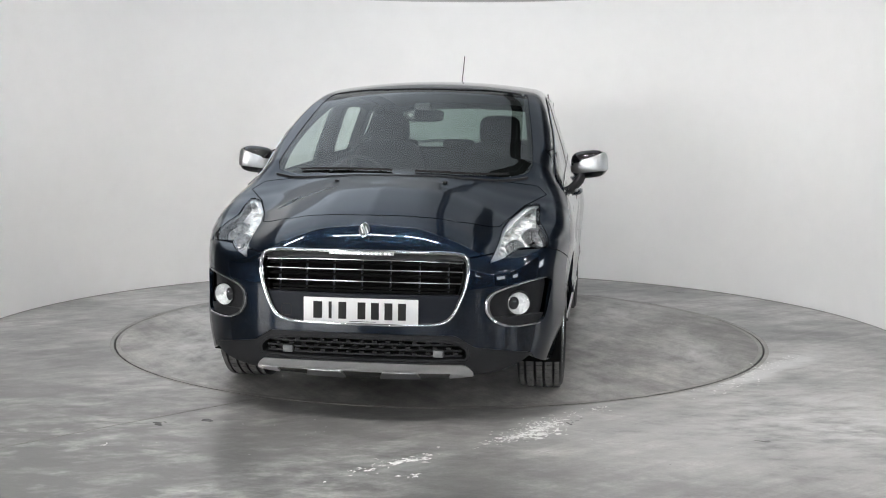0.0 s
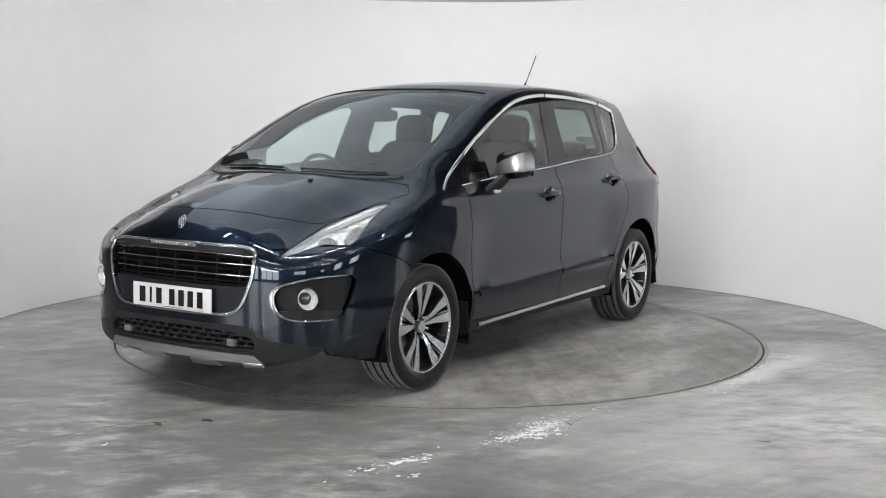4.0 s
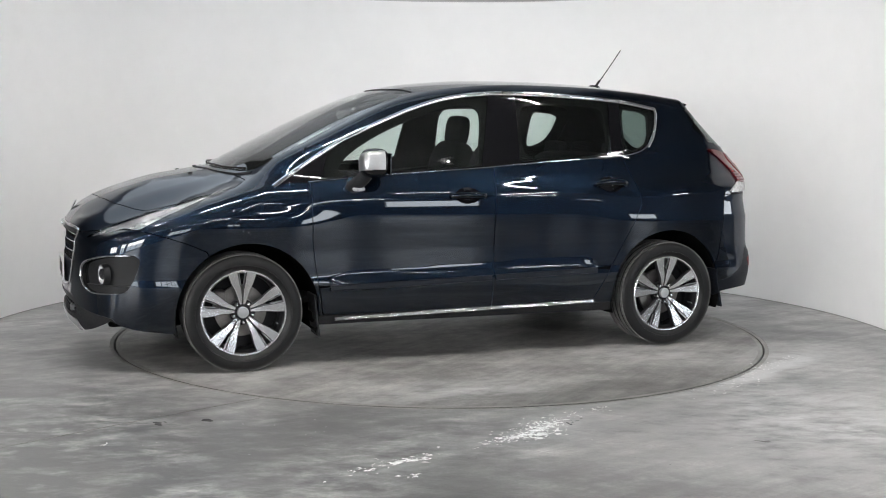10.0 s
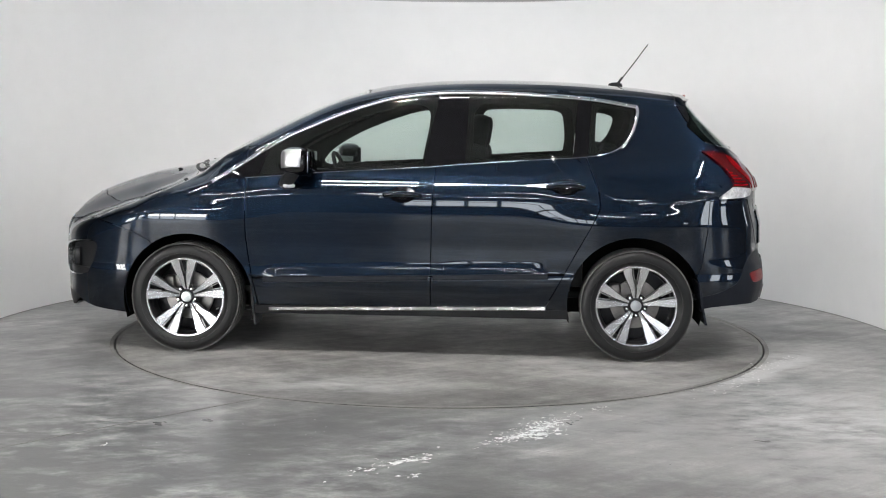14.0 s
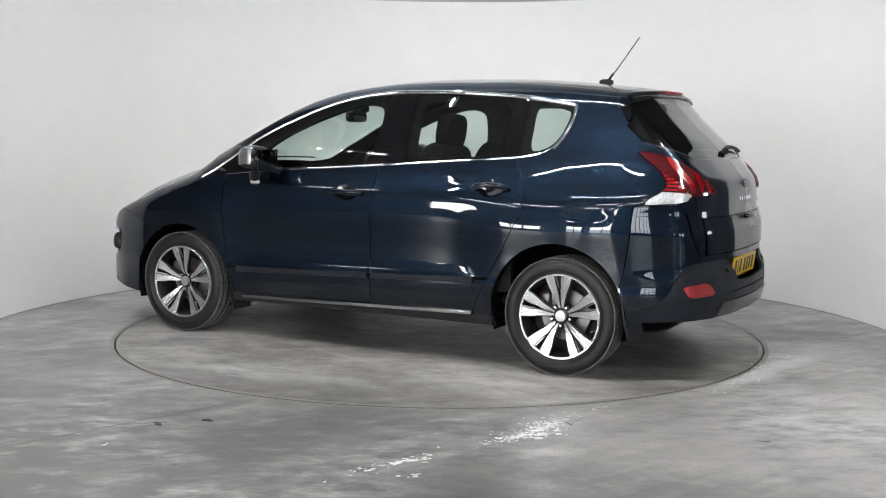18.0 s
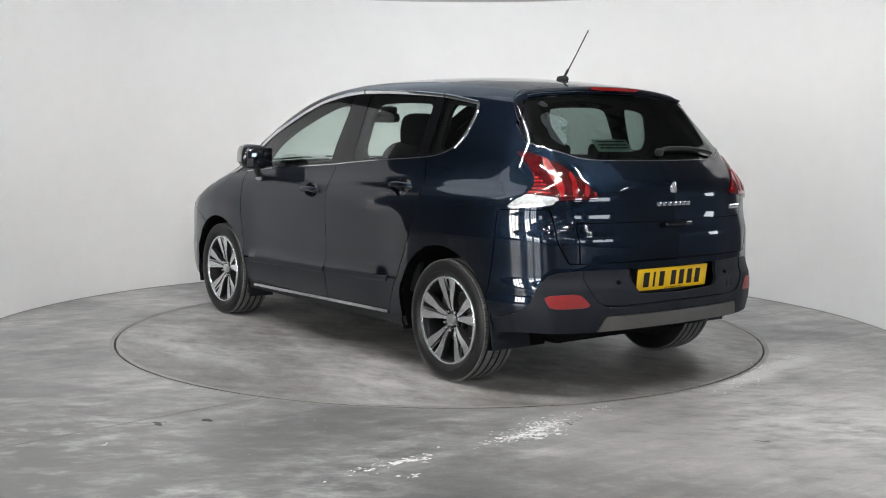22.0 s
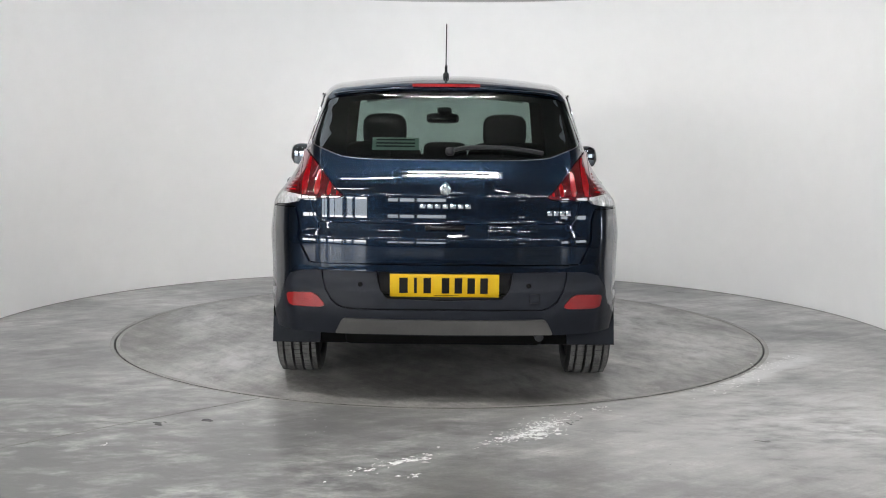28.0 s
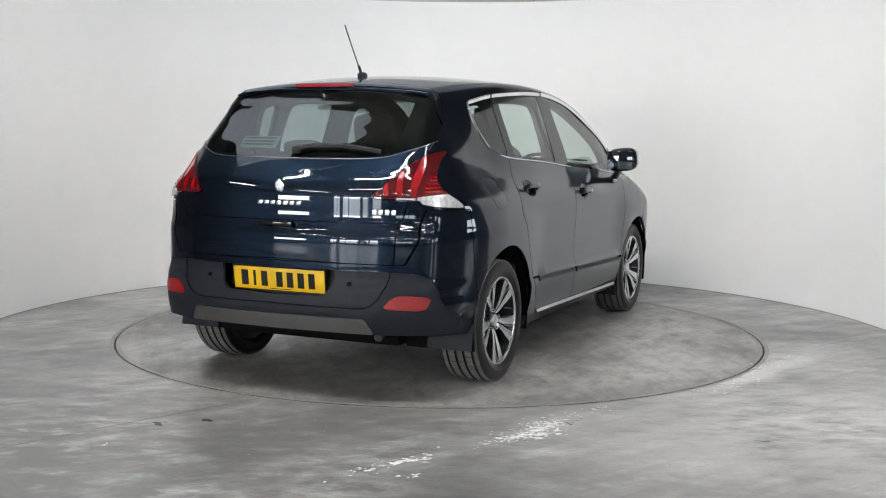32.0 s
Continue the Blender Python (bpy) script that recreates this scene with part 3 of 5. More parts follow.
def within(p, poly):
    """Distance of points to a closed outline, above nought inside."""
    q = np.array(poly, float)
    best, inside = np.full(len(p), 1e9), np.zeros(len(p), bool)
    for a, b in zip(q, np.roll(q, -1, 0)):
        d = b - a
        k = np.clip(((p - a) @ d) / (d @ d + 1e-15), 0, 1)
        best = np.minimum(best, np.hypot(*(p - a - k[:, None] * d).T))
        cross = (a[1] > p[:, 1]) != (b[1] > p[:, 1])
        inside ^= cross & (p[:, 0] < d[0] * (p[:, 1] - a[1]) / (d[1] if abs(d[1]) > 1e-12 else 1e-12) + a[0])
    return np.where(inside, best, -best)


def rounded(poly, times=2, ratio=.25):
    """Cuts an outline's corners."""
    q = np.array(poly, float)
    for _ in range(times):
        n = np.roll(q, -1, 0)
        q = np.stack([q * (1 - ratio) + n * ratio, q * ratio + n * (1 - ratio)], 1).reshape(-1, 2)
    return q


def mirrored(poly):
    """A half outline, from the middle out and back to it, made whole about y = 0."""
    return list(poly) + [(-a, b) for a, b in poly[::-1]]


def xz(poly, at=lambda v: v[:, 1] - .3):
    return lambda v: np.minimum(within(v[:, [0, 2]], poly), at(v))


def yz(poly, at):
    return lambda v: np.minimum(within(v[:, [1, 2]], poly), at(v))


def xy(poly, at):
    return lambda v: np.minimum(within(v[:, [0, 1]], poly), at(v))


FRONT, REAR = (lambda v: v[:, 0] - 1.3), (lambda v: -1.40 - v[:, 0])


def split(mesh, region, gap=.0025):
    """A region and the rest of a mesh, parted by a gap."""
    g = region(mesh[0])
    return cut(mesh, g - gap), cut(mesh, -g - gap)


def dressed(mesh, deep=.016, lift=0.0, whole=False, flip=False):
    """A panel with its edges turned in: points, faces, normals. whole: both halves; flip: the other side."""
    v, t = mesh
    n = normals(v)
    v = v + n * lift
    if whole:
        mid = np.abs(v[:, 1]) < 1e-4
        index = np.where(mid, np.arange(len(v)), len(v) + np.cumsum(~mid) - 1)
        v2, n2 = v[~mid] * (1, -1, 1), n[~mid] * (1, -1, 1)
        v, n, t = np.concatenate([v, v2]), np.concatenate([n, n2]), np.concatenate([t, index[t][:, ::-1]])
    if flip:
        v, n, t = v * (1, -1, 1), n * (1, -1, 1), t[:, ::-1]
    e = np.concatenate([t[:, [0, 1]], t[:, [1, 2]], t[:, [2, 0]]])
    k = np.sort(e, 1)
    _, first, count = np.unique(k, axis=0, return_index=True, return_counts=True)
    e = e[first[count == 1]]
    faces = [tuple(q) for q in t]
    if len(e) and deep:
        used, back = np.unique(e, return_inverse=True)
        back = back.reshape(e.shape)
        m = len(v)
        d = n[used]
        lip, low = v[used], v[used] - d * deep
        tang = np.zeros((len(used), 3))
        for s in (0, 1):
            np.add.at(tang, back[:, s], v[e[:, 1]] - v[e[:, 0]])
        out = np.cross(tang, d)
        out /= np.linalg.norm(out, axis=1)[:, None] + 1e-9
        v, n = np.concatenate([v, lip, low]), np.concatenate([n, out, out])
        j = len(used)
        faces += [(m + a, m + j + a, m + j + b, m + b) for a, b in back]
    return v, faces, n


def side_y(x, z):
    return float(meet(np.array([[x, 0, z]]), np.array([[0., 1., 0.]]), 1.2)[0, 1])


def on_side(pts, out=0.0):
    """Points (x, z) laid on the left flank, out metres proud of it."""
    o = np.array([(x, 0.0, z) for x, z in pts])
    q = meet(o, np.tile([0., 1., 0.], (len(o), 1)), 1.2)
    return q + normals(q) * out


def on_front(pts, out=0.0):
    o = np.array([(1.2, y, z) for y, z in pts])
    q = meet(o, np.tile([1., 0., 0.], (len(o), 1)), 1.3)
    return q + normals(q) * out


def on_rear(pts, out=0.0):
    o = np.array([(-1.2, y, z) for y, z in pts])
    q = meet(o, np.tile([-1., 0., 0.], (len(o), 1)), 1.3)
    return q + normals(q) * out


def on_top(pts, out=0.0):
    o = np.array([(x, y, .8) for x, y in pts])
    q = meet(o, np.tile([0., 0., 1.], (len(o), 1)), 1.2)
    return q + normals(q) * out


def fine(pts, step=.03):
    """A line of points with more between them, smoothed."""
    p = np.array(pts, float)
    d = np.concatenate([[0], np.cumsum(np.linalg.norm(np.diff(p, axis=0), axis=1))])
    s = np.linspace(0, d[-1], max(2, int(d[-1] / step) + 1))
    return np.stack([curve(*zip(d, p[:, k]))(s) for k in range(p.shape[1])], 1)


# Outlines, in the car's metres.
ARC = [(1.135, 1.000), (.999, 1.086), (.864, 1.172), (.715, 1.256), (.491, 1.357), (.297, 1.432), (.102, 1.486), (-.094, 1.514), (-.251, 1.523),
       (-.488, 1.521), (-.686, 1.513), (-1.016, 1.492), (-1.295, 1.450)]
BELT = [(-1.300, 1.42), (-1.285, 1.36), (-1.258, 1.288), (-1.206, 1.222), (-1.13, 1.184), (-1.007, 1.162), (-.81, 1.148), (-.614, 1.136), (-.321, 1.114),
        (-.126, 1.097), (.165, 1.078), (.486, 1.059), (.742, 1.038), (.964, 1.020)]
DLO = list(fine(ARC)) + list(fine(BELT))
ARCH_F, ARCH_R = (1.282, .315, .383), (-1.293, .335, .380)
DOOR_F = [(.95, 1.2), (.941, 1.0), (.938, .693), (.92, .55), (.899, .435), (.874, .289), (-.131, .289), (-.131, .5), (-.135, .862), (-.152, 1.1), (-.16, 1.3)]
DOOR_R = [(-.131, .289), (-.131, .5), (-.135, .862), (-.152, 1.1), (-.16, 1.3), (-1.0, 1.3), (-1.010, 1.156), (-1.05, 1.05), (-1.078, .965), (-1.090, .88), (-1.032, .76), (-.949, .608), (-.846, .412), (-.79, .31), (-.76, .289)]
SCREEN = [(1.405, 0), (1.36, .28), (1.265, .55), (1.19, .665), (1.13, .685), (.945, .672), (.574, .627), (.30, .594), (.268, .575), (.262, .52), (.272, .42), (.322, .16), (.33, 0), (.33, -.05), (1.405, -.05)]
GATE_GLASS = [(-.05, 1.504), (.285, 1.496), (.43, 1.486), (.56, 1.470), (.598, 1.455), (.65, 1.344), (.672, 1.255), (.655, 1.236), (.577, 1.204), (.49, 1.176), (.351, 1.167), (-.05, 1.165)]
HOOD = [(2.022, -.05), (2.022, .02), (1.995, .234), (1.93, .40), (1.84, .51), (1.775, .575), (1.651, .608), (1.489, .672), (1.40, .73), (1.335, .775), (1.27, .72), (1.30, .55), (1.385, .28), (1.43, 0), (1.43, -.05)]
LAMP = [(2.09, -.042), (2.0, .005), (1.906, .022), (1.885, .070), (1.86, .106), (1.83, .114), (1.736, .067), (1.619, .006), (1.50, -.035), (1.434, -.058), (1.489, -.0965), (1.651, -.110), (1.771, -.104), (1.902, -.076)]
GRILLE_OUT = rounded([(-.6, .777), (.3, .772), (.448, .764), (.482, .736), (.478, .638), (.45, .555), (.419, .487), (.382, .452), (.3, .438), (-.6, .432)], 2)
GRILLE_IN = rounded([(-.6, .763), (.3, .758), (.436, .751), (.465, .726), (.462, .638), (.434, .557), (.405, .494), (.374, .464), (.305, .450), (-.6, .444)], 2)
AIR_LOW = rounded([(-.6, .392), (.40, .386), (.482, .342), (.486, .290), (.455, .276), (-.6, .272)], 2)
SKID = rounded([(-.6, .270), (.45, .268), (.478, .255), (.508, .215), (.47, .190), (-.6, .175)], 1)
CLAD_F = [(-.1, .402), (.42, .398), (.505, .345), (.579, .334), (.724, .310), (.75, .300), (.772, .235), (.776, 0), (-.1, 0)]
FOG = rounded([(.545, .560), (.585, .600), (.73, .638), (.835, .645), (.815, .50), (.797, .435), (.655, .428), (.58, .455), (.547, .50)], 2, .2)
FOG_IN = rounded([(.568, .552), (.592, .588), (.73, .629), (.85, .642), (.84, .50), (.81, .438), (.655, .436), (.590, .464), (.568, .51)], 2, .2)
TAIL = [(.95, 1.206), (.708, 1.206), (.68, 1.197), (.63, 1.150), (.56, 1.068), (.52, 1.022), (.484, .990), (.505, .980), (.62, .976), (.70, .972), (.712, .955), (.765, .943), (.80, .938), (.836, .934), (.95, .930)]
TAIL_FORE = curve((.90, -1.72), (.934, -1.745), (.97, -1.785), (.995, -1.825), (1.02, -1.842), (1.05, -1.832), (1.093, -1.80), (1.159, -1.725), (1.205, -1.66), (1.3, -1.6))
TAIL_CLEAR = [(.69, .90), (.69, .990), (.72, .992), (.775, .998), (.90, 1.0), (.90, .90)]
GATE = [(-.05, 1.60), (.56, 1.60), (.590, 1.50), (.61, 1.46), (.665, 1.344), (.692, 1.25), (.70, 1.20), (.66, 1.02), (.648, .96), (.632, .89), (.610, .862), (.603, .668), (-.05, .680)]
SEAM_F = [(2.4, .70), (2.0, .76), (1.86, .775), (1.80, .760), (1.74, .745), (1.60, .70), (1.50, .655), (1.45, .4), (1.45, 0), (2.4, 0)]
SEAM_R = [(-2.4, .67), (-2.0, .67), (-1.93, .93), (-1.70, .925), (-1.69, .75), (-1.66, .55), (-1.6, .4), (-1.6, 0), (-2.4, 0)]
CLAD_R = [(-2.4, .636), (-2.03, .636), (-1.98, .628), (-1.945, .608), (-1.915, .555), (-1.895, .49), (-1.87, .455), (-1.81, .422), (-1.74, .397), (-1.64, .375), (-1.55, .36), (-1.55, 0), (-2.4, 0)]
PLINTH = [(-.7, .414), (.474, .414), (.488, .405), (.522, .336), (.3, .341), (-.7, .341)]


RECESS = rounded([(-.7, .668), (.31, .668), (.332, .660), (.318, .585), (.296, .535), (.262, .505), (-.7, .502)], 1)
INSET = [(-.05, .70), (.592, .70), (.585, .60), (.568, .548), (.540, .50), (.505, .472), (.46, .459), (-.05, .464)]
REFLEX = rounded([(.772, .520), (.620, .530), (.558, .461), (.752, .454)], 2, .15)


def arches(v):
    f = np.hypot(v[:, 0] - ARCH_F[0], v[:, 2] - ARCH_F[1]) - ARCH_F[2]
    r = np.hypot(v[:, 0] - ARCH_R[0], v[:, 2] - ARCH_R[1]) - ARCH_R[2]
    return np.maximum(np.minimum(f, r), .55 - v[:, 1])


def underside(v):
    return v[:, 2] - curve((-2.2, .334), (-1.95, .334), (-1.78, .325), (-1.66, .305), (-1.6, .27), (-1.0, .235), (1.0, .235), (1.6, .21), (1.75, .178), (2.3, .185))(v[:, 0])


lamp_region = lambda v: np.minimum(within(np.stack([v[:, 0], .76 * v[:, 1] - .65 * v[:, 2]], 1), LAMP), np.minimum(v[:, 1] - .3, np.minimum(v[:, 2] - .62, v[:, 0] - 1.2)))

car = tagged(new("car"), "dark navy compact crossover car with chrome trim, turning on the turntable", "car")
skin = shell()
skin = cut(skin, arches(skin[0]))
skin = cut(skin, underside(skin[0]))

# A dark inner skin closes the car behind its shut lines; the glass areas are open.
v, t = skin
openings = [xz(DLO), xy(SCREEN, lambda v: v[:, 2] - 1.03), yz(GATE_GLASS, REAR)]
inner = skin
for o in openings:
    inner = cut(inner, -o(inner[0]) - (-.022))
for o in (lamp_region, yz(GRILLE_IN, FRONT), yz(AIR_LOW, FRONT), yz(FOG_IN, FRONT), yz(RECESS, REAR)):
    inner = cut(inner, -o(inner[0]) + .004)
v, f, n = dressed(inner, 0, -.020, whole=True)
part("inner_shell", (v, f, n), LINER, car, "black inner structure behind the panels")

rest = skin
dlo, rest = split(rest, openings[0], .0005)
screen, rest = split(rest, openings[1], .001)
back_glass, rest = split(rest, openings[2], .001)
lamp, rest = split(rest, lamp_region, .002)
tail, rest = split(rest, yz(TAIL, lambda v: TAIL_FORE(v[:, 2]) - v[:, 0]), .002)
fog, rest = split(rest, yz(FOG, FRONT), .001)
grille, rest = split(rest, yz(GRILLE_OUT, FRONT), .001)
air_low, rest = split(rest, yz(AIR_LOW, FRONT), .0005)
skid, rest = split(rest, yz(SKID, FRONT), .001)
clad_f, rest = split(rest, yz(CLAD_F, FRONT), .001)
plinth, rest = split(rest, yz(PLINTH, REAR), .001)
clad_r, rest = split(rest, xz(CLAD_R, lambda v: -1.5 - v[:, 0]), .0012)
reflex, clad_r = split(clad_r, yz(REFLEX, REAR), .001)
recess, clad_r = split(clad_r, yz(RECESS, REAR), .0005)
inset, clad_r = split(clad_r, yz(INSET, REAR), .003)
hood, rest = split(rest, xy(HOOD, lambda v: v[:, 2] - .82))
GATE_X = curve((1.18, -1.80), (1.21, -1.77), (1.275, -1.68), (1.355, -1.598), (1.44, -1.540), (1.48, -1.522), (1.62, -1.515))
low_gate = yz(GATE, lambda v: -1.74 - v[:, 0])
gate, rest = split(rest, lambda v: np.where(v[:, 2] > 1.207, GATE_X(v[:, 2]) - v[:, 0], low_gate(v)))
gate_wing, gate = split(gate, lambda v: np.minimum(np.minimum(v[:, 2] - 1.262, 1.462 - v[:, 2]), v[:, 1] - .59), .0006)
gate_low, gate = split(gate, lambda v: np.minimum(.863 - v[:, 2], .62 - v[:, 1]), .002)
bumper_f, rest = split(rest, xz(SEAM_F, FRONT))
bumper_r, rest = split(rest, xz(SEAM_R, REAR))
door_f, rest = split(rest, xz(DOOR_F))
door_r, rest = split(rest, xz(DOOR_R))
sill, rest = split(rest, lambda v: np.minimum(.286 - v[:, 2], np.minimum(1.0 - v[:, 0], v[:, 0] + 1.0)), .001)
fender, rest = split(rest, lambda v: np.minimum(v[:, 0] - .93, 1.012 + .0 * v[:, 0] - v[:, 2]), .0)
quarter = rest

HANDLES = ((.034, .934), (-.892, .990))
for x, z in HANDLES:
    hollow = lambda v: .05 * (np.hypot((v[:, 0] - x) / .074, (v[:, 2] - z - .004) / .044) - 1)
    door_f, door_r = cut(door_f, hollow(door_f[0])), cut(door_r, hollow(door_r[0]))
for flip in (False, True):
    for name, door, label in (("front_door", door_f, "navy painted front door skin"), ("rear_door", door_r, "navy painted rear door skin")):
        up, low = (cut(door, s * (door[0][:, 2] - .452 - (.83 - door[0][:, 0]) * .0285) - gap) for s, gap in ((1, .004), (-1, .010)))
        top = part(name, dressed((on_side(up[0][:, [0, 2]]), up[1]), flip=flip), PAINT, car, label)
        part("door_foot", dressed((on_side(low[0][:, [0, 2]]), low[1]), flip=flip), PAINT, top, "navy painted lower door below the moulding")
    part("front_wing", dressed(fender, flip=flip), PAINT, car, "navy painted front wing and nose")
    part("sill", dressed(sill, flip=flip), PLASTIC, car, "black plastic sill")
part("body_side", dressed(quarter, whole=True), PAINT, car, "navy painted roof, pillars and rear quarters")
part("bonnet", dressed(hood, whole=True), PAINT, car, "navy painted bonnet")
part("front_bumper", dressed(bumper_f, whole=True), PAINT, car, "navy painted front bumper")
part("rear_bumper", dressed(bumper_r, whole=True), PAINT, car, "navy painted rear bumper")
tailgate = part("tailgate", dressed(gate, whole=True), PAINT, car, "navy painted tailgate")
for flip in (False, True):
    part("gate_side_trim", dressed(gate_wing, flip=flip), BLACK_GLOSS, tailgate, "gloss black strip beside the rear window")
part("tailgate_lower", dressed(gate_low, whole=True, lift=.009), PAINT, tailgate, "navy painted lower tailgate, proud below a crease")
part("front_cladding", dressed(clad_f, whole=True), PLASTIC, car, "black plastic lower bumper")
part("rear_cladding", dressed(clad_r, whole=True), PLASTIC_BLUE, car, "dark grey plastic rear bumper moulding")
part("number_plate_panel", dressed(inset, whole=True, lift=-.004), PLASTIC_BLUE, car, "dark grey grained plastic panel across the bumper")
part("number_plate_recess", dressed(cut(recess, recess[0][:, 2] - .3), 0, lift=-.072, whole=True), PLASTIC, car, "black recess behind the number plate")
for flip in (False, True):
    part("rear_reflector", dressed(reflex, lift=.003, flip=flip), RED_GLOW, car, "red rear reflector with a slanted end")
skid_top, skid_low = split(skid, lambda v: v[:, 2] - .224, .0)
skid_plate = part("skid_plate", dressed(skid_top, whole=True, lift=.004), SATIN, car, "satin silver front skid plate")
edge = lambda y0: lambda v: v[:, 1] - y0 + .4 * (v[:, 2] - .21)
mid_gap, outer = split(skid_low, lambda v: -edge(.087)(v) + .8 * (v[:, 2] - .21), .0005)
pad_in, outer = split(outer, lambda v: -edge(.257)(v), .0005)
gap_out, pad_out = split(outer, lambda v: -edge(.395)(v) + .8 * (v[:, 2] - .21), .0005)
part("skid_notch", dressed(mid_gap, whole=True, lift=-.002), SATIN_DARK, skid_plate, "black notch between silver pads")
for flip in (False, True):
    part("skid_pad", dressed(pad_in, lift=.006, flip=flip), SATIN, skid_plate)
    part("skid_pad", dressed(pad_out, lift=.006, flip=flip), SATIN, skid_plate)
    part("skid_notch", dressed(gap_out, lift=-.002, flip=flip), SATIN_DARK, skid_plate, "black notch between silver pads")
part("rear_skid_plate", dressed(plinth, whole=True, lift=.008), SATIN_DARK, car, "dull satin grey rear skid plate")

# Glazing
part("windscreen", dressed(screen, .004, -.003, whole=True), GLASS_SCREEN, car, "tinted windscreen")
part("rear_window", dressed(back_glass, .004, -.003, whole=True), GLASS_REAR, tailgate, "dark tinted heated rear window")

# ---- side windows and bright trim ----
def between(z, a, b):
    """x on the straight line through (x, z) points a and b."""
    return a[0] + (z - a[1]) * (b[0] - a[0]) / (b[1] - a[1])


dlo_edge = lambda v: within(v[:, [0, 2]], DLO) - .011
panes = {
    "front_window": lambda v: np.minimum(dlo_edge(v), np.minimum(v[:, 0] - between(v[:, 2], (-.078, 1.1), (-.160, 1.5)), between(v[:, 2], (.872, 1.043), (.828, 1.176)) - v[:, 0])),
    "rear_door_window": lambda v: np.minimum(dlo_edge(v), np.minimum(v[:, 0] - between(v[:, 2], (-.932, 1.168), (-.959, 1.481)), between(v[:, 2], (-.318, 1.127), (-.332, 1.506)) - v[:, 0])),
    "quarter_window": lambda v: np.minimum(dlo_edge(v), between(v[:, 2], (-1.017, 1.172), (-1.036, 1.488)) - v[:, 0]),
}
surround = dlo
for key, region in panes.items():
    pane, surround = split(surround, region, .0005)
    for flip in (False, True):
        part(key, dressed(pane, .004, -.004, flip=flip), GLASS_SIDE, car, "green-tinted side window")
for flip in (False, True):
    part("window_surround", dressed(surround, .02, -.002, flip=flip), BLACK_GLOSS, car, "gloss black pillars and window surround")


def both(name, made, mat, parent, label=""):
    """A part on the left flank and its mirror image on the right one."""
    v, f, n = made
    v = np.array(v)
    a = part(name, (v, f, n), mat, parent, label)
    b = part(name, (v * (1, -1, 1), [q[::-1] for q in f], n), mat, parent, label)
    return a, b


OUTWARD = (0, 1, 0)
strip = [(-.011, -.002), (-.009, .003), (-.004, .005), (.004, .005), (.009, .003), (.011, -.002)]
thin = [(-.003, -.002), (-.0022, .002), (.0022, .002), (.003, -.002)]
arc = fine([(1.142, .995)] + ARC[1:])
cuts = [(.858, 1.176), (-.255, 1.523), (-1.03, 1.490)]
both("window_chrome", sweep(on_side(arc, .002), strip, up=OUTWARD), CHROME, car, "chrome strip arching over the side windows")
both("belt_chrome", sweep(on_side(fine(BELT[:-1] + [(.95, 1.020)]), .001), thin, up=OUTWARD), CHROME, car, "thin chrome line under the side windows")
both("tail_chrome", sweep(on_side(fine([(-1.296, 1.452), (-1.303, 1.43), (-1.290, 1.36), (-1.262, 1.285), (-1.21, 1.215)]), .002), [(a * .8, b) for a, b in strip], up=OUTWARD), CHROME, car, "chrome strip curling down behind the quarter window")
for x, z in cuts:
    p = on_side([(x, z)], .006)[0]
    for s in (1, -1):
        part("trim_joint", boxed(p[0] - .002, p[0] + .002, s * p[1] - .004, s * p[1] + .004, p[2] - .014, p[2] + .014), INK, car)
# door moulding, sill brightwork
mould = [(-.018, -.006), (-.016, .005), (.004, .011), (.014, .010), (.018, -.006)]
for a, b in ((.838, -.118), (-.146, -.800)):
    path = [(x, .438 + (.83 - x) * .0285) for x in np.linspace(a, b, 24)]
    both("door_moulding", sweep(on_side(path, .001), mould, up=OUTWARD), PLASTIC_BLUE, car, "dark grey door moulding")
both("sill_chrome", sweep(on_side([(x, .266 + (.80 - x) * .0205) for x in np.linspace(.81, -.79, 40)], .006), [(-.013, -.006), (-.010, .008), (.006, .013), (.012, .004), (.012, -.006)], up=OUTWARD), SILL, car, "bright metal strip along the sill")

# ---- door handles ----
for x, z in HANDLES:
    c = on_side([(x, z)])[0]
    cup = []
    for i in range(28):
        a = 2 * math.pi * i / 28
        cup.append((x + .076 * math.cos(a), z + .004 + .046 * math.sin(a)))
    rim_pts = on_side(cup, .0015)
    mid = on_side([(x, z + .004)], -.017)[0]
    v = np.concatenate([rim_pts, (rim_pts * .45 + mid * .55), [mid]])
    f = [(i, (i + 1) % 28, 28 + (i + 1) % 28, 28 + i) for i in range(28)] + [(28 + i, 28 + (i + 1) % 28, 56) for i in range(28)]
    cups = both("handle_cup", (v, [q[::-1] for q in f], None), BLACK_GLOSS, car, "dark recess behind a door handle")
    path = [on_side([(x + d, z + .004 * (1 - (d / .1) ** 2))], o)[0] for d, o in ((.102, .006), (.090, .020), (.06, .030), (0, .033), (-.06, .030), (-.085, .024), (-.105, .010))]
    grip = sweep(fine(path, .012), ring_shape(.0145, 12, 1.05, .66), up=OUTWARD)
    for cup_ob, s in zip(cups, (1, -1)):
        v, f, n = grip
        w = np.array(v) * (1, s, 1)
        part("handle", (w, f if s > 0 else [q[::-1] for q in f], None), PAINT, cup_ob, "navy painted pull handle")


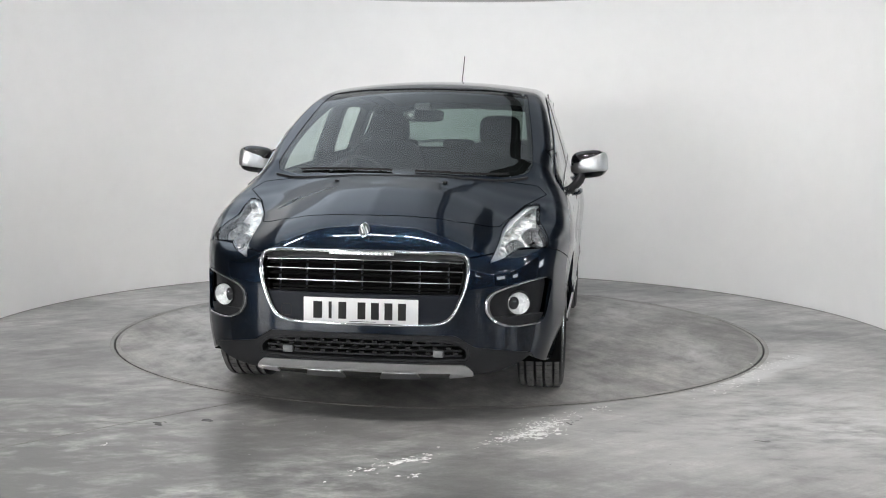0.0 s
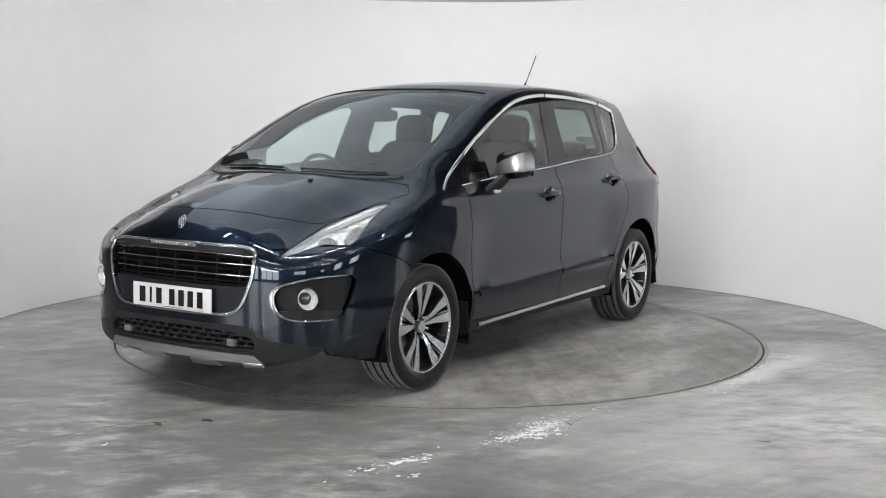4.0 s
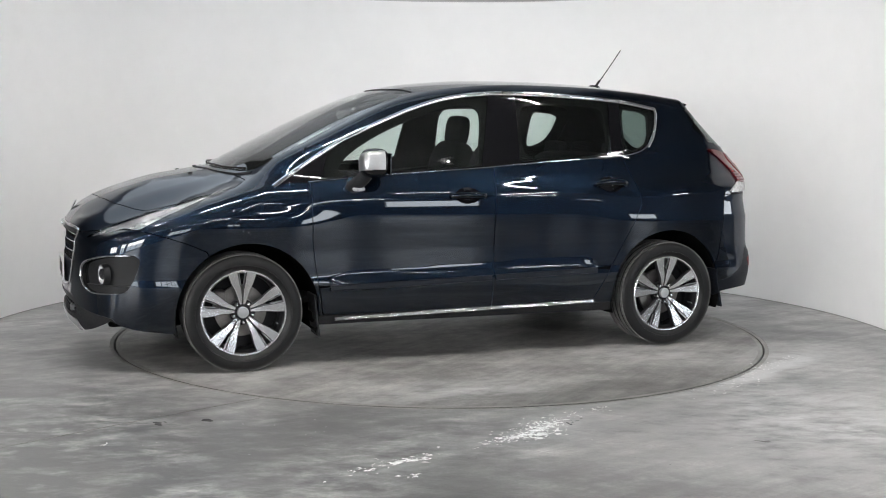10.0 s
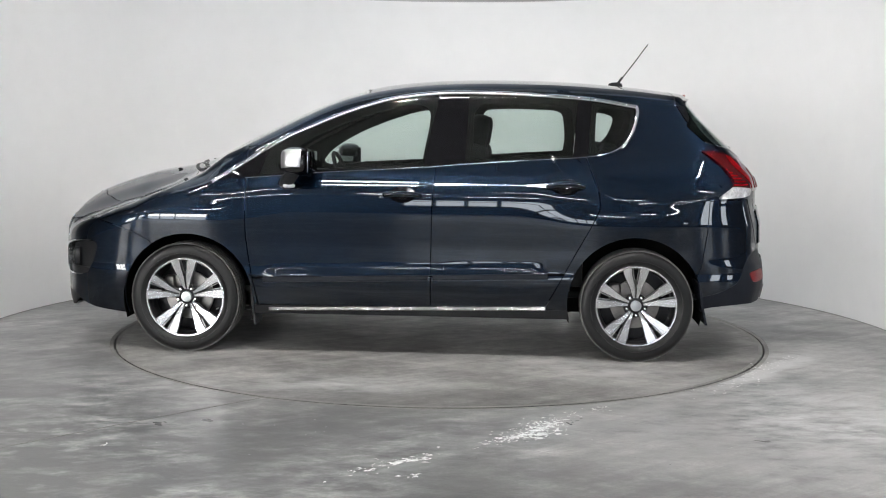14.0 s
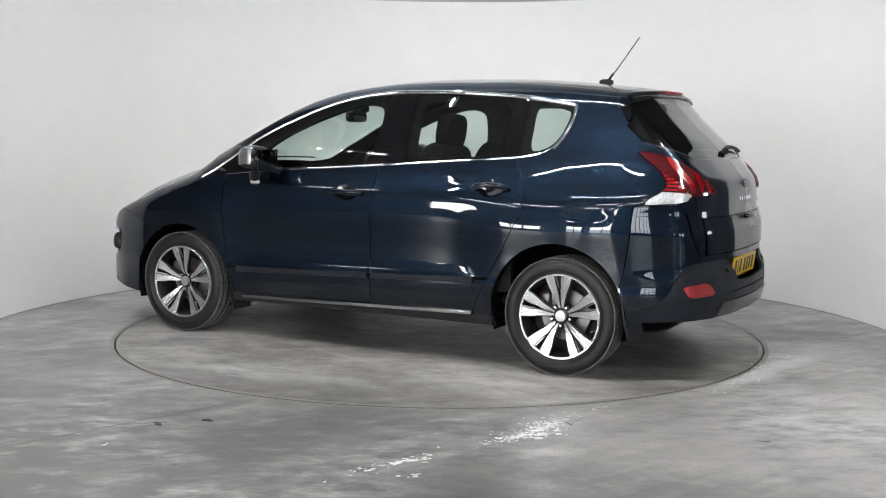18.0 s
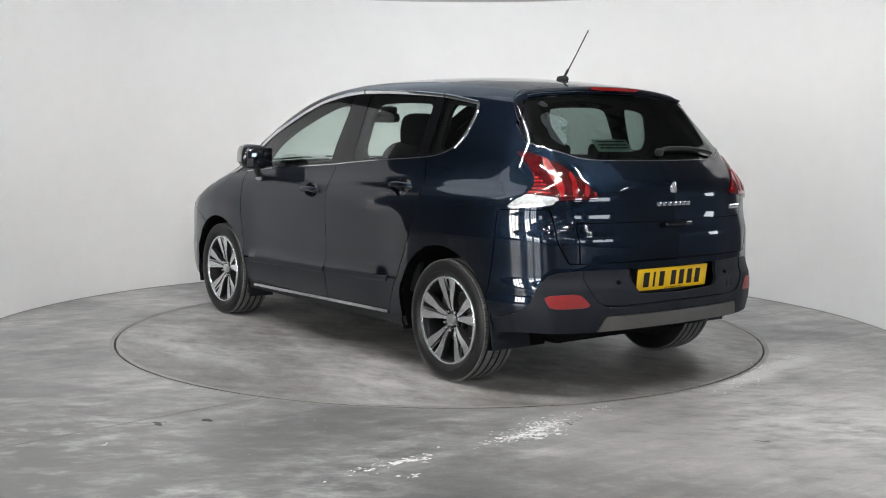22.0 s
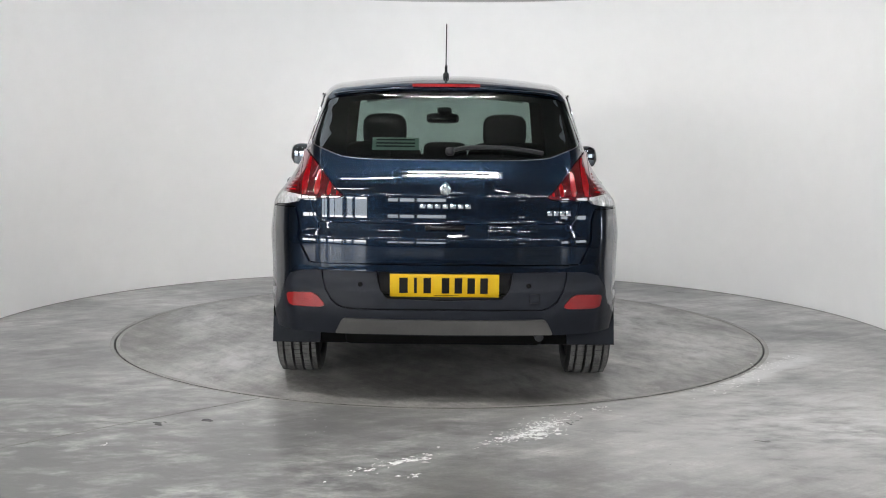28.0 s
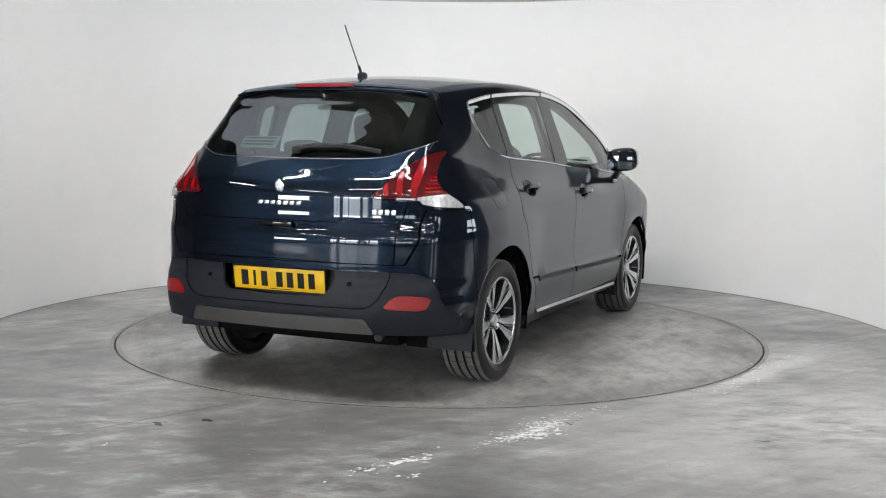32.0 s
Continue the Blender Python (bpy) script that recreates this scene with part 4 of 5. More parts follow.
# ---- rounded lumps ----
def lump(c, r, e=.55, m=None, n=20, k=14):
    """A rounded box about c with half sizes r; e: below 1 squarer."""
    v, f = [], []
    p = lambda a: math.copysign(abs(a) ** e, a)
    for j in range(k + 1):
        b = -math.pi / 2 + math.pi * j / k
        for i in range(n):
            a = 2 * math.pi * i / n
            q = Vector((r[0] * p(math.cos(b)) * p(math.cos(a)), r[1] * p(math.cos(b)) * p(math.sin(a)), r[2] * p(math.sin(b))))
            v.append(tuple((m @ q if m else q) + Vector(c)))
    for j in range(k):
        for i in range(n):
            f.append((j * n + i, j * n + (i + 1) % n, (j + 1) * n + (i + 1) % n, (j + 1) * n + i))
    return v, f, None


# ---- door mirrors: black shell, satin chrome cap, stalk, lamp ----
def trimmed(made, keep):
    v, f, n = made
    return v, [q for q in f if keep(sum((Vector(v[i]) for i in q), Vector()) / len(q))], n


tilt = Euler((radians(6), 0, radians(-12))).to_matrix()
MIRROR = (.615, .972, 1.124)
inlay = lambda p: p.z > MIRROR[2] + .036 + .42 * (p.y - MIRROR[1])
shell_m = lump(MIRROR, (.078, .098, .078), .62, tilt, 32, 24)
mirrors = both("door_mirror", shell_m, BLACK_GLOSS, car, "door mirror with a satin chrome cap")
cap = trimmed(lump(MIRROR, (.083, .103, .081), .62, tilt, 72, 56), lambda p: p.x > MIRROR[0] - .034 and p.z > MIRROR[2] - .042 + .10 * (p.y - MIRROR[1]) and not inlay(p))
stalk = sweep([(.715, .862, .975), (.70, .892, 1.0), (.665, .925, 1.04), (.64, .94, 1.075)], ring_shape(.03, 12, 1.3, .75), up=OUTWARD)
lamp_m = lump((.682, .903, .982), (.036, .012, .014), .8, None)
pane_m = [(.536, .885, 1.045), (.552, 1.062, 1.045), (.550, 1.060, 1.152), (.534, .89, 1.152)]
for ob, s in zip(mirrors, (1, -1)):
    for nm, (v, f, n), mat, lab in (("mirror_cap", cap, CAP, "satin chrome mirror cap"), ("mirror_stalk", stalk, PLASTIC, "black mirror stalk"), ("side_repeater", lamp_m, CLEAR_LAMP, "clear side repeater lamp")):
        v = np.array(v) * (1, s, 1)
        part(nm, (v, f if s > 0 else [q[::-1] for q in f], None), mat, ob, lab)
    bm = boxed(-.003, .003, -.082, .082, -.058, .058, .002)
    g = part("mirror_glass", bm, MIRROR_GLASS, ob, "mirror glass")
    g.matrix_basis = pose(.535, s * .972, 1.122, 0, 0, s * -8)

# ---- wheels ----
TYRE_R, HUB_Z = .321, .319
prof = [(.226, -.088), (.232, -.098), (.252, -.108), (.280, -.112), (.300, -.108), (.3125, -.098), (.3175, -.086),
        (.3185, -.075), (.3135, -.073), (.3135, -.066), (.3195, -.064), (.3200, -.028), (.3135, -.026), (.3135, -.018), (.3205, -.016), (.3205, .016), (.3135, .018), (.3135, .026),
        (.3200, .028), (.3195, .064), (.3135, .066), (.3135, .073), (.3185, .075), (.3175, .086), (.3125, .098), (.300, .108), (.280, .112), (.262, .1105), (.2615, .1085), (.2585, .1085), (.258, .1105), (.252, .108), (.232, .098), (.226, .088)]
rim_prof = [(.0, -.06), (.10, -.07), (.20, -.088), (.226, -.092), (.231, -.086), (.222, -.07), (.212, -.05), (.205, .0), (.209, .06), (.219, .078), (.2265, .086), (.2325, .092), (.2325, .098), (.229, .1005), (.2225, .0995), (.219, .094), (.214, .05), (.208, .0), (.206, -.045), (.0, -.05)]


def wheel():
    hub = part("wheel", lathe(rim_prof, 72), ALLOY_DARK, None, "dark painted barrel of an alloy wheel")
    part("tyre", lathe(prof, 96), RUBBER, hub, "black road tyre with grooved tread")
    # tread blocks between the long grooves
    bm = bmesh.new()
    for i in range(66):
        a = 2 * math.pi * i / 66
        for y0, y1, skew in ((-.097, -.076, .02), (-.063, -.029, .012), (-.015, .015, 0), (.029, .063, -.012), (.076, .097, -.02)):
            m = Matrix.Rotation(a + skew, 4, "Y") @ Matrix.Translation((.3165, 0, 0))
            box(bm, -.004 if abs(y0 + y1) < .15 else -.008, .0045 if abs(y0 + y1) < .15 else .002, y0, y1, -.0137, .0137, m=m)
    part("tread", bm, TREAD, hub, "grey scuffed tread blocks", flat=True)
    part("rim_lip", lathe([(.2185, .0945), (.2215, .1015), (.229, .1025), (.2335, .0985), (.2335, .092)], 96), ALLOY, hub, "machined bright rim edge")
    for k in range(5):
        for s in (-1, 1):
            a0, a1 = 72 * k + 88 + s * 10.5, 72 * k + 88 + s * 13.0
            inner, outer = Matrix.Rotation(-radians(a0), 4, "Y"), Matrix.Rotation(-radians(a1), 4, "Y")
            bm = bmesh.new()
            rows = []
            for r, w, y, m in ((.044, .0085, .060, inner), (.075, .0130, .072, inner), (.12, .0180, .082, inner), (.17, .0235, .089, outer), (.2205, .0285, .097, outer)):
                c = m @ Vector((r, 0, 0))
                t = m @ Vector((0, 0, 1))
                rows.append([bm.verts.new(c + t * d + Vector((0, h, 0))) for d, h in ((-w * .9, y - .034), (-w, y - .004), (-w + .003, y), (w - .003, y), (w, y - .004), (w * .9, y - .034))])
            for p, q in zip(rows, rows[1:]):
                for i in range(6):
                    bm.faces.new((p[i], p[(i + 1) % 6], q[(i + 1) % 6], q[i]))
            bm.faces.new(rows[0])
            bm.faces.new(rows[-1][::-1])
            bmesh.ops.recalc_face_normals(bm, faces=bm.faces)
            spoke = part("spoke", bm, ALLOY, hub, "machined bright spoke with dark sides")
            spoke.data.materials.append(ALLOY_DARK)
            for p in spoke.data.polygons:
                if p.normal.y < .6:
                    p.material_index = 1
            # milled step along the spoke's outer flank
            path = [outer @ Vector((r, y, s * w)) for r, w, y in ((.150, -.0265, .072), (.172, -.0285, .078), (.205, -.0315, .088), (.216, -.0325, .092))]
            part("milled_edge", sweep(path, [(-.0022, -.004), (-.0022, .003), (.0022, .003), (.0022, -.004)], up=OUTWARD), SATIN, spoke, "thin bright edge beside a dark pocket")
    part("hub_cap", lathe([(.030, .055), (.031, .072), (.028, .077), (.0, .079)], 32), SATIN, hub, "silver centre cap")
    part("hub_ring", lathe([(.072, .020), (.070, .046), (.056, .054), (.030, .058)], 40), ALLOY_DARK, hub)
    for k in range(5):
        a = radians(72 * k + 52)
        v, f, n = lathe([(.0, .078), (.0065, .077), (.0105, .070), (.0115, .046)], 8)
        part("wheel_nut", (v + np.array((.054 * math.cos(a), 0, .054 * math.sin(a))), f, None), CHROME, hub)
    part("brake_disc", lathe([(.06, .0), (.140, .0), (.140, -.022), (.06, -.022)], 48), STEEL, hub, "grey steel brake disc")
    part("brake_caliper", lump((.115, -.008, .06), (.035, .035, .06), .5, None, 12, 8), STEEL, hub, "brake caliper")
    a = radians(200)
    v, f, n = lathe([(.0, .10), (.003, .10), (.004, .06)], 8)
    part("valve", (v + np.array((.196 * math.cos(a), -.01, .196 * math.sin(a))), f, None), SATIN, hub)
    return hub


first = wheel()
first.parent = car
first.matrix_basis = pose(1.3065, .764, HUB_Z)
for x, s, spin in ((-1.3065, 1, 0), (1.3065, -1, 14), (-1.3065, -1, 31)):
    w = copy_thing(first, pose(x, s * .764, HUB_Z) @ pose(0, 0, 0, 0, 0, 0 if s > 0 else 180) @ pose(0, 0, 0, 0, spin, 0))

# wheel houses, mud flaps, underside
for name, (cx, cz, r) in (("front", ARCH_F), ("rear", ARCH_R)):
    v, f = [], []
    n = 28
    for i in range(n + 1):
        a = radians(-18 + 216 * i / n)
        for y, rr in ((.872, r + .004), (.80, r + .012), (.60, r + .012), (.50, r + .012), (.50, .10)):
            v.append((cx + rr * math.cos(a), y, cz + rr * math.sin(a)))
    for i in range(n):
        for j in range(4):
            p = i * 5 + j
            f.append((p, p + 1, p + 6, p + 5))
    both("wheel_house", (v, f, None), LINER, car, "black wheel arch liner")
flap = lambda x0, z0, x1, z1, y0, y1: sweep([(x0, (y0 + y1) / 2, z0), ((x0 + x1) / 2 + .004, (y0 + y1) / 2, (z0 + z1) / 2), (x1, (y0 + y1) / 2, z1)], [(-(y1 - y0) / 2, -.005), ((y1 - y0) / 2, -.005), ((y1 - y0) / 2, .005), (-(y1 - y0) / 2, .005)], up=(1, 0, 0))
both("mud_flap", flap(.915, .40, .893, .170, .69, .868), PLASTIC, car, "black rubber mud flap")
both("mud_flap", flap(-1.655, .46, -1.700, .222, .63, .872), PLASTIC_BLUE, car, "black rubber mud flap")
bm = boxed(-1.75, 1.85, -.50, .50, .22, .30, .03)
box(bm, -.92, .92, -.80, .80, .235, .30, .02)
box(bm, 1.66, 1.98, -.48, .48, .21, .26, .02)
box(bm, -1.93, -1.66, -.60, .60, .345, .40, .02)
part("underbody", bm, LINER, car, "dark underbody")
part("axle_beam", sweep([(-1.3065, -.62, .30), (-1.25, 0, .27), (-1.3065, .62, .30)], ring_shape(.03, 10)), DARK, car, "dark rear axle beam")
part("exhaust", sweep(fine([(-1.4, -.35, .29), (-1.7, -.42, .31), (-1.86, -.46, .31), (-1.92, -.47, .295)]), ring_shape(.022, 12)), DARK, car, "dark exhaust pipe")

# ---- headlamps ----
def patch(mesh, lift, deep=0.0, flip=False, whole=False):
    return dressed(mesh, deep, lift, whole, flip)


def tucked(c, r, d):
    """Moves a round lamp's centre inwards until its rim lies under the lens."""
    c, d = np.array(c), Vector(d)
    turn = d.to_track_quat("Y", "Z").to_matrix()
    rim_p = np.array([tuple(turn @ Vector((r * 1.12 * math.cos(a), .008, r * 1.12 * math.sin(a)))) for a in np.linspace(0, 6.28, 24)])
    for _ in range(60):
        q = rim_p + c
        if body(q[:, 0], q[:, 1], q[:, 2]).max() < -.007:
            break
        c = c - normals(c[None])[0] * .003
    return tuple(c), r, tuple(d)


bowls = [tucked(*b) for b in (((1.700, .735, .832), .062, (1, .40, .25)), ((1.850, .665, .787), .050, (1, .34, .25)))]
lamp_b = lambda v: .76 * v[:, 1] - .65 * v[:, 2]
upper_edge = curve((1.40, -.062), (1.434, -.058), (1.489, -.0965), (1.651, -.110), (1.771, -.104), (1.902, -.076), (2.09, -.042))
swoosh, _ = split(lamp, lambda v: np.minimum(upper_edge(v[:, 0]) + .026 - .12 * np.maximum(v[:, 0] - 1.72, 0) - lamp_b(v), 1.93 - v[:, 0]), 0)
bezel, _ = split(lamp, lambda v: .013 - lamp_region(v), .0)
bezel_low, bezel_top = split(bezel, lambda v: lamp_b(v) - upper_edge(v[:, 0]) - .05, .0)
pocket = lamp
for c, r, d in bowls:
    way, c = np.array(Vector(d).normalized()), np.array(c)
    k = pocket[0] - normals(pocket[0]) * .045 - c
    pocket = cut(pocket, np.linalg.norm(k - (k @ way)[:, None] * way, axis=1) - r * 1.03)
for s in (1, -1):
    flip = s < 0
    head = part("headlamp", patch(lamp, -.105, 0, flip), ALLOY_DARK, car, "clear swept-back headlamp with chrome reflectors")
    part("lamp_chrome", patch(pocket, -.045, .03, flip), LAMP_CHROME, head, "bright plated lamp housing")
    part("lamp_swoosh", patch(swoosh, -.012, .02, flip), REFLECTOR, head, "pale silver upper strip of the lamp")
    part("lamp_bezel", patch(bezel_low, -.006, .040, flip), BLACK_GLOSS, head, "black lower border of the lamp")
    part("lamp_bezel", patch(bezel_top, -.010, .040, flip), SATIN, head, "pale bezel along the lamp's upper edge")
    part("lamp_lens", patch(lamp, -.001, .012, flip), LENS, head, "clear polycarbonate headlamp lens")
    for c, r, d in bowls:
        turn = Vector(d).to_track_quat("Y", "Z").to_matrix()
        def seated(profile, count, twist=0.0):
            v, f, n = lathe(profile, count)
            v = np.array([tuple(turn @ (Matrix.Rotation(twist, 3, "Y") @ Vector(p)) + Vector(c)) for p in v])
            return v * (1, s, 1), f if s > 0 else [q[::-1] for q in f], None
        part("reflector", seated([(r, .0), (r * .93, -.010), (r * .76, -.026), (r * .52, -.038), (r * .28, -.046), (.0, -.050)], 22), FACET, head, "round chrome lamp reflector", flat=True)
        part("reflector_ring", seated([(r * 1.10, -.004), (r * 1.08, .006), (r * .99, .004), (r * .96, -.006)], 28), SATIN, head, "silver ring round the reflector")
        part("bulb_shield", seated([(.0, .004), (.010, .001), (.013, -.010), (.013, -.040)], 14), CHROME, head, "bright cap over the bulb")
        for k in range(3):
            a = radians(90 + 120 * k)
            p, q = (Vector(c) + turn @ Vector((g * math.cos(a), -.012 - .012 * (g < .03), g * math.sin(a))) for g in (r * .92, .012))
            v, f, n = sweep([p, q], ring_shape(.0022, 6))
            part("shield_arm", (np.array(v) * (1, s, 1), f if s > 0 else [h[::-1] for h in f], None), SATIN_DARK, head)

# ---- grille ----
ring, mouth = split(grille, lambda v: -within(v[:, [1, 2]], GRILLE_IN), .0)
front_grille = part("front_grille", patch(mouth, -.085, whole=True), LINER, car, "black slatted grille in a chrome frame")
frame_part = part("grille_frame", patch(ring, .003, .045, whole=True), CHROME_DARK, front_grille, "chrome grille frame")
bead = [q for q in (GRILLE_OUT * .62 + GRILLE_IN * .38) if q[0] >= 0]
bead = bead + [(-y, z) for y, z in bead[::-1]]
part("frame_bead", sweep(on_front(bead, .004), ring_shape(.0065, 10, 1.0, .9), closed=True, up=(1, 0, 0)), CHROME, frame_part, "rounded chrome bead of the grille frame")
lower, upper = split(mouth, lambda v: .578 - v[:, 2], .001)
part("plate_panel", patch(lower, -.014, .03, whole=True), PLASTIC_BLUE, front_grille, "smooth dark grey panel behind the number plate")
cap_panel, _ = split(upper, lambda v: v[:, 2] - .733, .0)
part("grille_cap", patch(cap_panel, -.002, .03, whole=True), PLASTIC, front_grille, "gloss black band over the slats")


def grille_bar(z, w, h, mat, lift, half=.44, drop=0.0, label=""):
    ys = np.linspace(-half, half, 31)
    part("grille_slat", sweep(on_front([(y, z - drop * (y / half) ** 2) for y in ys], lift), [(-h, -w), (-h, w), (h, w), (h, -w)], up=(1, 0, 0)), mat, front_grille, label)


for z, half in ((.731, .455), (.687, .452), (.634, .446)):
    grille_bar(z, .008, .0017, CHROME, -.020, half, .004, "chrome-edged grille slat")
for z, half in ((.716, .445), (.662, .442), (.606, .425), (.590, .42)):
    grille_bar(z, .016, .005, LINER, -.034, half, .004, "black grille slat")
for y in (-.39, -.26, -.13, 0, .13, .26, .39):
    a, b = on_front([(y, .735), (y, .582)], -.024)
    part("grille_rib", sweep([a, b], [(-.003, -.012), (.003, -.012), (.003, .006), (-.003, .006)], up=(1, 0, 0)), PLASTIC_BLUE, front_grille)
p = on_front([(y, .757) for y in np.linspace(-.145, .145, 21)], .009)
lightbar = part("grille_lettering", sweep(p, [(-.0075, -.004), (-.0075, .005), (.0075, .005), (.0075, -.004)], up=(1, 0, 0)), CAP, front_grille, "bright textured bar set into the grille frame")
for y in np.linspace(-.13, .13, 14):
    q = on_front([(y, .757)], .0145)[0]
    part("bar_facet", boxed(q[0] - .001, q[0] + .002, y - .006, y + .006, .752, .762, .001), CHROME, lightbar)

# lower air intake
intake = part("lower_intake", patch(air_low, -.075, whole=True), LINER, car, "black lower air intake with small studs")
part("intake_frame", patch(cut(air_low, .012 - within(air_low[0][:, [1, 2]], AIR_LOW)), -.002, .05, whole=True), PLASTIC, intake)
for z in (.300, .325, .350, .372):
    part("intake_slat", sweep(on_front([(y, z) for y in np.linspace(-.455, .455, 25)], -.030), [(-.004, -.014), (-.004, .010), (.004, .010), (.004, -.014)], up=(1, 0, 0)), PLASTIC, intake)
for i, z in enumerate((.312, .337, .361)):
    for y in np.arange(-.42 + .03 * (i % 2), .43, .06):
        q = on_front([(y, z)], -.030)[0]
        part("stud", boxed(q[0] - .01, q[0] + .012, y - .011, y + .011, z - .005, z + .005, .002), PLASTIC, intake)
for y in (-.345, .345):
    q = on_front([(y, .318)], -.006)[0]
    part("sensor_block", boxed(q[0] - .03, q[0] + .004, y - .022, y + .022, .298, .330, .004), SENSOR, intake, "grey tow-eye or sensor cover")

# ---- front fog lamps ----
fog_c = on_front([(.700, .532)], -.014)[0]
trim_ring, niche = split(fog, lambda v: np.minimum(-within(v[:, [1, 2]], FOG_IN), .775 + .30 * np.abs(v[:, 2] - .52) - v[:, 1]), .0)
loop = FOG * .6 + FOG_IN * .4
middle = np.array((.69, .53))
fog_bead = sorted((q for q in loop if q[0] < .795), key=lambda q: math.atan2(q[1] - middle[1], q[0] - middle[0]) % (2 * math.pi))
for s in (1, -1):
    flip = s < 0
    fogl = part("fog_lamp", patch(niche, -.034, 0, flip), PLASTIC, car, "round fog lamp in a black niche with chrome edging")
    trim = part("fog_trim", patch(trim_ring, .002, .036, flip), CHROME_DARK, fogl, "chrome edging of the fog lamp niche")
    v, f, n = sweep(on_front(fog_bead, .003), ring_shape(.0045, 8), up=(1, 0, 0))
    part("trim_bead", (np.array(v) * (1, s, 1), f if s > 0 else [q[::-1] for q in f], None), CHROME, trim)
    turn = Vector((1, .28, 0)).to_track_quat("Y", "Z").to_matrix()
    for nm, prof_f, mat in (("fog_bezel", [(.058, -.03), (.055, .002), (.051, .004), (.049, -.004)], PLASTIC), ("fog_reflector", [(.050, .000), (.043, -.008), (.032, -.016), (.020, -.022), (.0, -.026)], FACET), ("fog_lens", [(.050, .004), (.034, .012), (.0, .015)], LENS)):
        v, f, n = lathe(prof_f, 28)
        v = np.array([tuple(turn @ Vector(p) + Vector(fog_c)) for p in v])
        part(nm, (v * (1, s, 1), f if s > 0 else [q[::-1] for q in f], None), mat, fogl, flat=mat is FACET)
    part("fog_shelf", patch(cut(niche, .475 - niche[0][:, 2]), -.014, .02, flip), PLASTIC, fogl)

# ---- tail lamps ----
clear_low, red_up = split(tail, yz(TAIL_CLEAR, lambda v: -1.0 - v[:, 0]), .0006)
claws = []
for a, b, w in (((.655, 1.172), (.676, .992), .017), ((.600, 1.100), (.614, .992), .015), ((.545, 1.046), (.556, .992), .012), ((.508, 1.010), (.512, .992), .008)):
    claws.append([(a[0] - w * .5, a[1]), (a[0] + w * .6, a[1] + .012), (b[0] + w, b[1]), (b[0] - w, b[1])])
for s in (1, -1):
    flip = s < 0
    tl = part("tail_lamp", patch(red_up, .010, .03, flip), RED_LENS, car, "red claw-shaped tail lamp over a clear segment")
    part("clear_segment", patch(clear_low, .009, .03, flip), CLEAR_LAMP, tl, "clear reversing and indicator segment")
    band, _ = split(red_up, lambda v: np.minimum(within(v[:, [1, 2]], TAIL) - .010, -.70 + v[:, 1]), 0)
    part("dark_band", patch(band, .0115, .002, flip), RED_DEEP, tl, "darker red outer lens")
    for c in claws:
        claw, _ = split(red_up, yz(rounded(c, 1), lambda v: -1.0 - v[:, 0]), 0)
        if len(claw[1]):
            part("claw", patch(claw, .0135, .004, flip), RED_CLAW, tl, "brighter red light claw")
    for z in np.arange(1.008, 1.11, .017):
        rib, _ = split(red_up, lambda v: np.minimum(.0042 - np.abs(v[:, 2] - z), np.minimum(v[:, 1] - .712, .790 - v[:, 1])), 0)
        if len(rib[1]):
            part("lens_rib", patch(rib, .0135, .003, flip), RED_CLAW, tl)
    for y in np.arange(.715, .84, .020):
        slat, _ = split(clear_low, lambda v: .0030 - np.abs(v[:, 1] - y), 0)
        if len(slat[1]):
            part("lens_flute", patch(slat, .0105, .002, flip), CLEAR_LAMP, tl)

# ---- number plates, with plain bars for the characters ----
CHARS = [(-.195, .040), (-.138, .014), (-.082, .036), (.005, .036), (.066, .036), (.127, .036), (.188, .036)]


def plate(mat, label, m):
    ob = part("number_plate", boxed(-.003, .003, -.26, .26, -.056, .056, .002), mat, car, label)
    for y, w in CHARS:
        part("character_bar", boxed(.003, .0042, y - w / 2, y + w / 2, -.038, .038), INK, ob)
    part("maker_line", boxed(.003, .0042, -.05, .07, -.050, -.0475), INK, ob)
    ob.matrix_basis = m
    return ob


plate(PLATE_WHITE, "white front number plate with black characters", pose(2.199, 0, .503, 0, -1, 0))
plate(PLATE_YELLOW, "yellow rear number plate with black characters", pose(-2.074, 0, .571, 0, 7, 180))
part("plate_backing", boxed(-2.060, -2.030, -.25, .25, .52, .63, .01), PLASTIC, car, "black backing behind the number plate")

# ---- badges as plain bright shapes ----
def badge(m, k=1.0):
    ob = part("badge", lump((.003, 0, 0), (.005, .026 * k, .036 * k), 1.25, None, 20, 14), CHROME, car, "plain bright chrome emblem shape")
    for y, w in ((-.012, .020), (.0, .030), (.012, .020)):
        part("emblem_rib", lump((.007, y * k, 0), (.003, .003 * k, w * k), .8, Euler((radians(24), 0, 0)).to_matrix(), 10, 8), SATIN, ob)
    ob.matrix_basis = m
    return ob


badge(pose(2.123, 0, .857, 0, -28, 0) , 1.0)
badge(pose(-2.062, 0, 1.027, 0, 4, 180), 1.0)
for i in range(7):
    y = .108 - .036 * i
    q = on_rear([(y, .948)], .002)[0]
    part("brand_bar", boxed(q[0] - .002, q[0] + .002, y - .013, y + .013, .938, .958, .001), CHROME, tailgate)
for i in range(4):
    y = -.500 - .030 * i
    q = on_rear([(y, .915)], .002)[0]
    part("model_bar", boxed(q[0] - .003, q[0] + .003, y - .011, y + .011, .904, .928, .001, m=None), CHROME, tailgate)

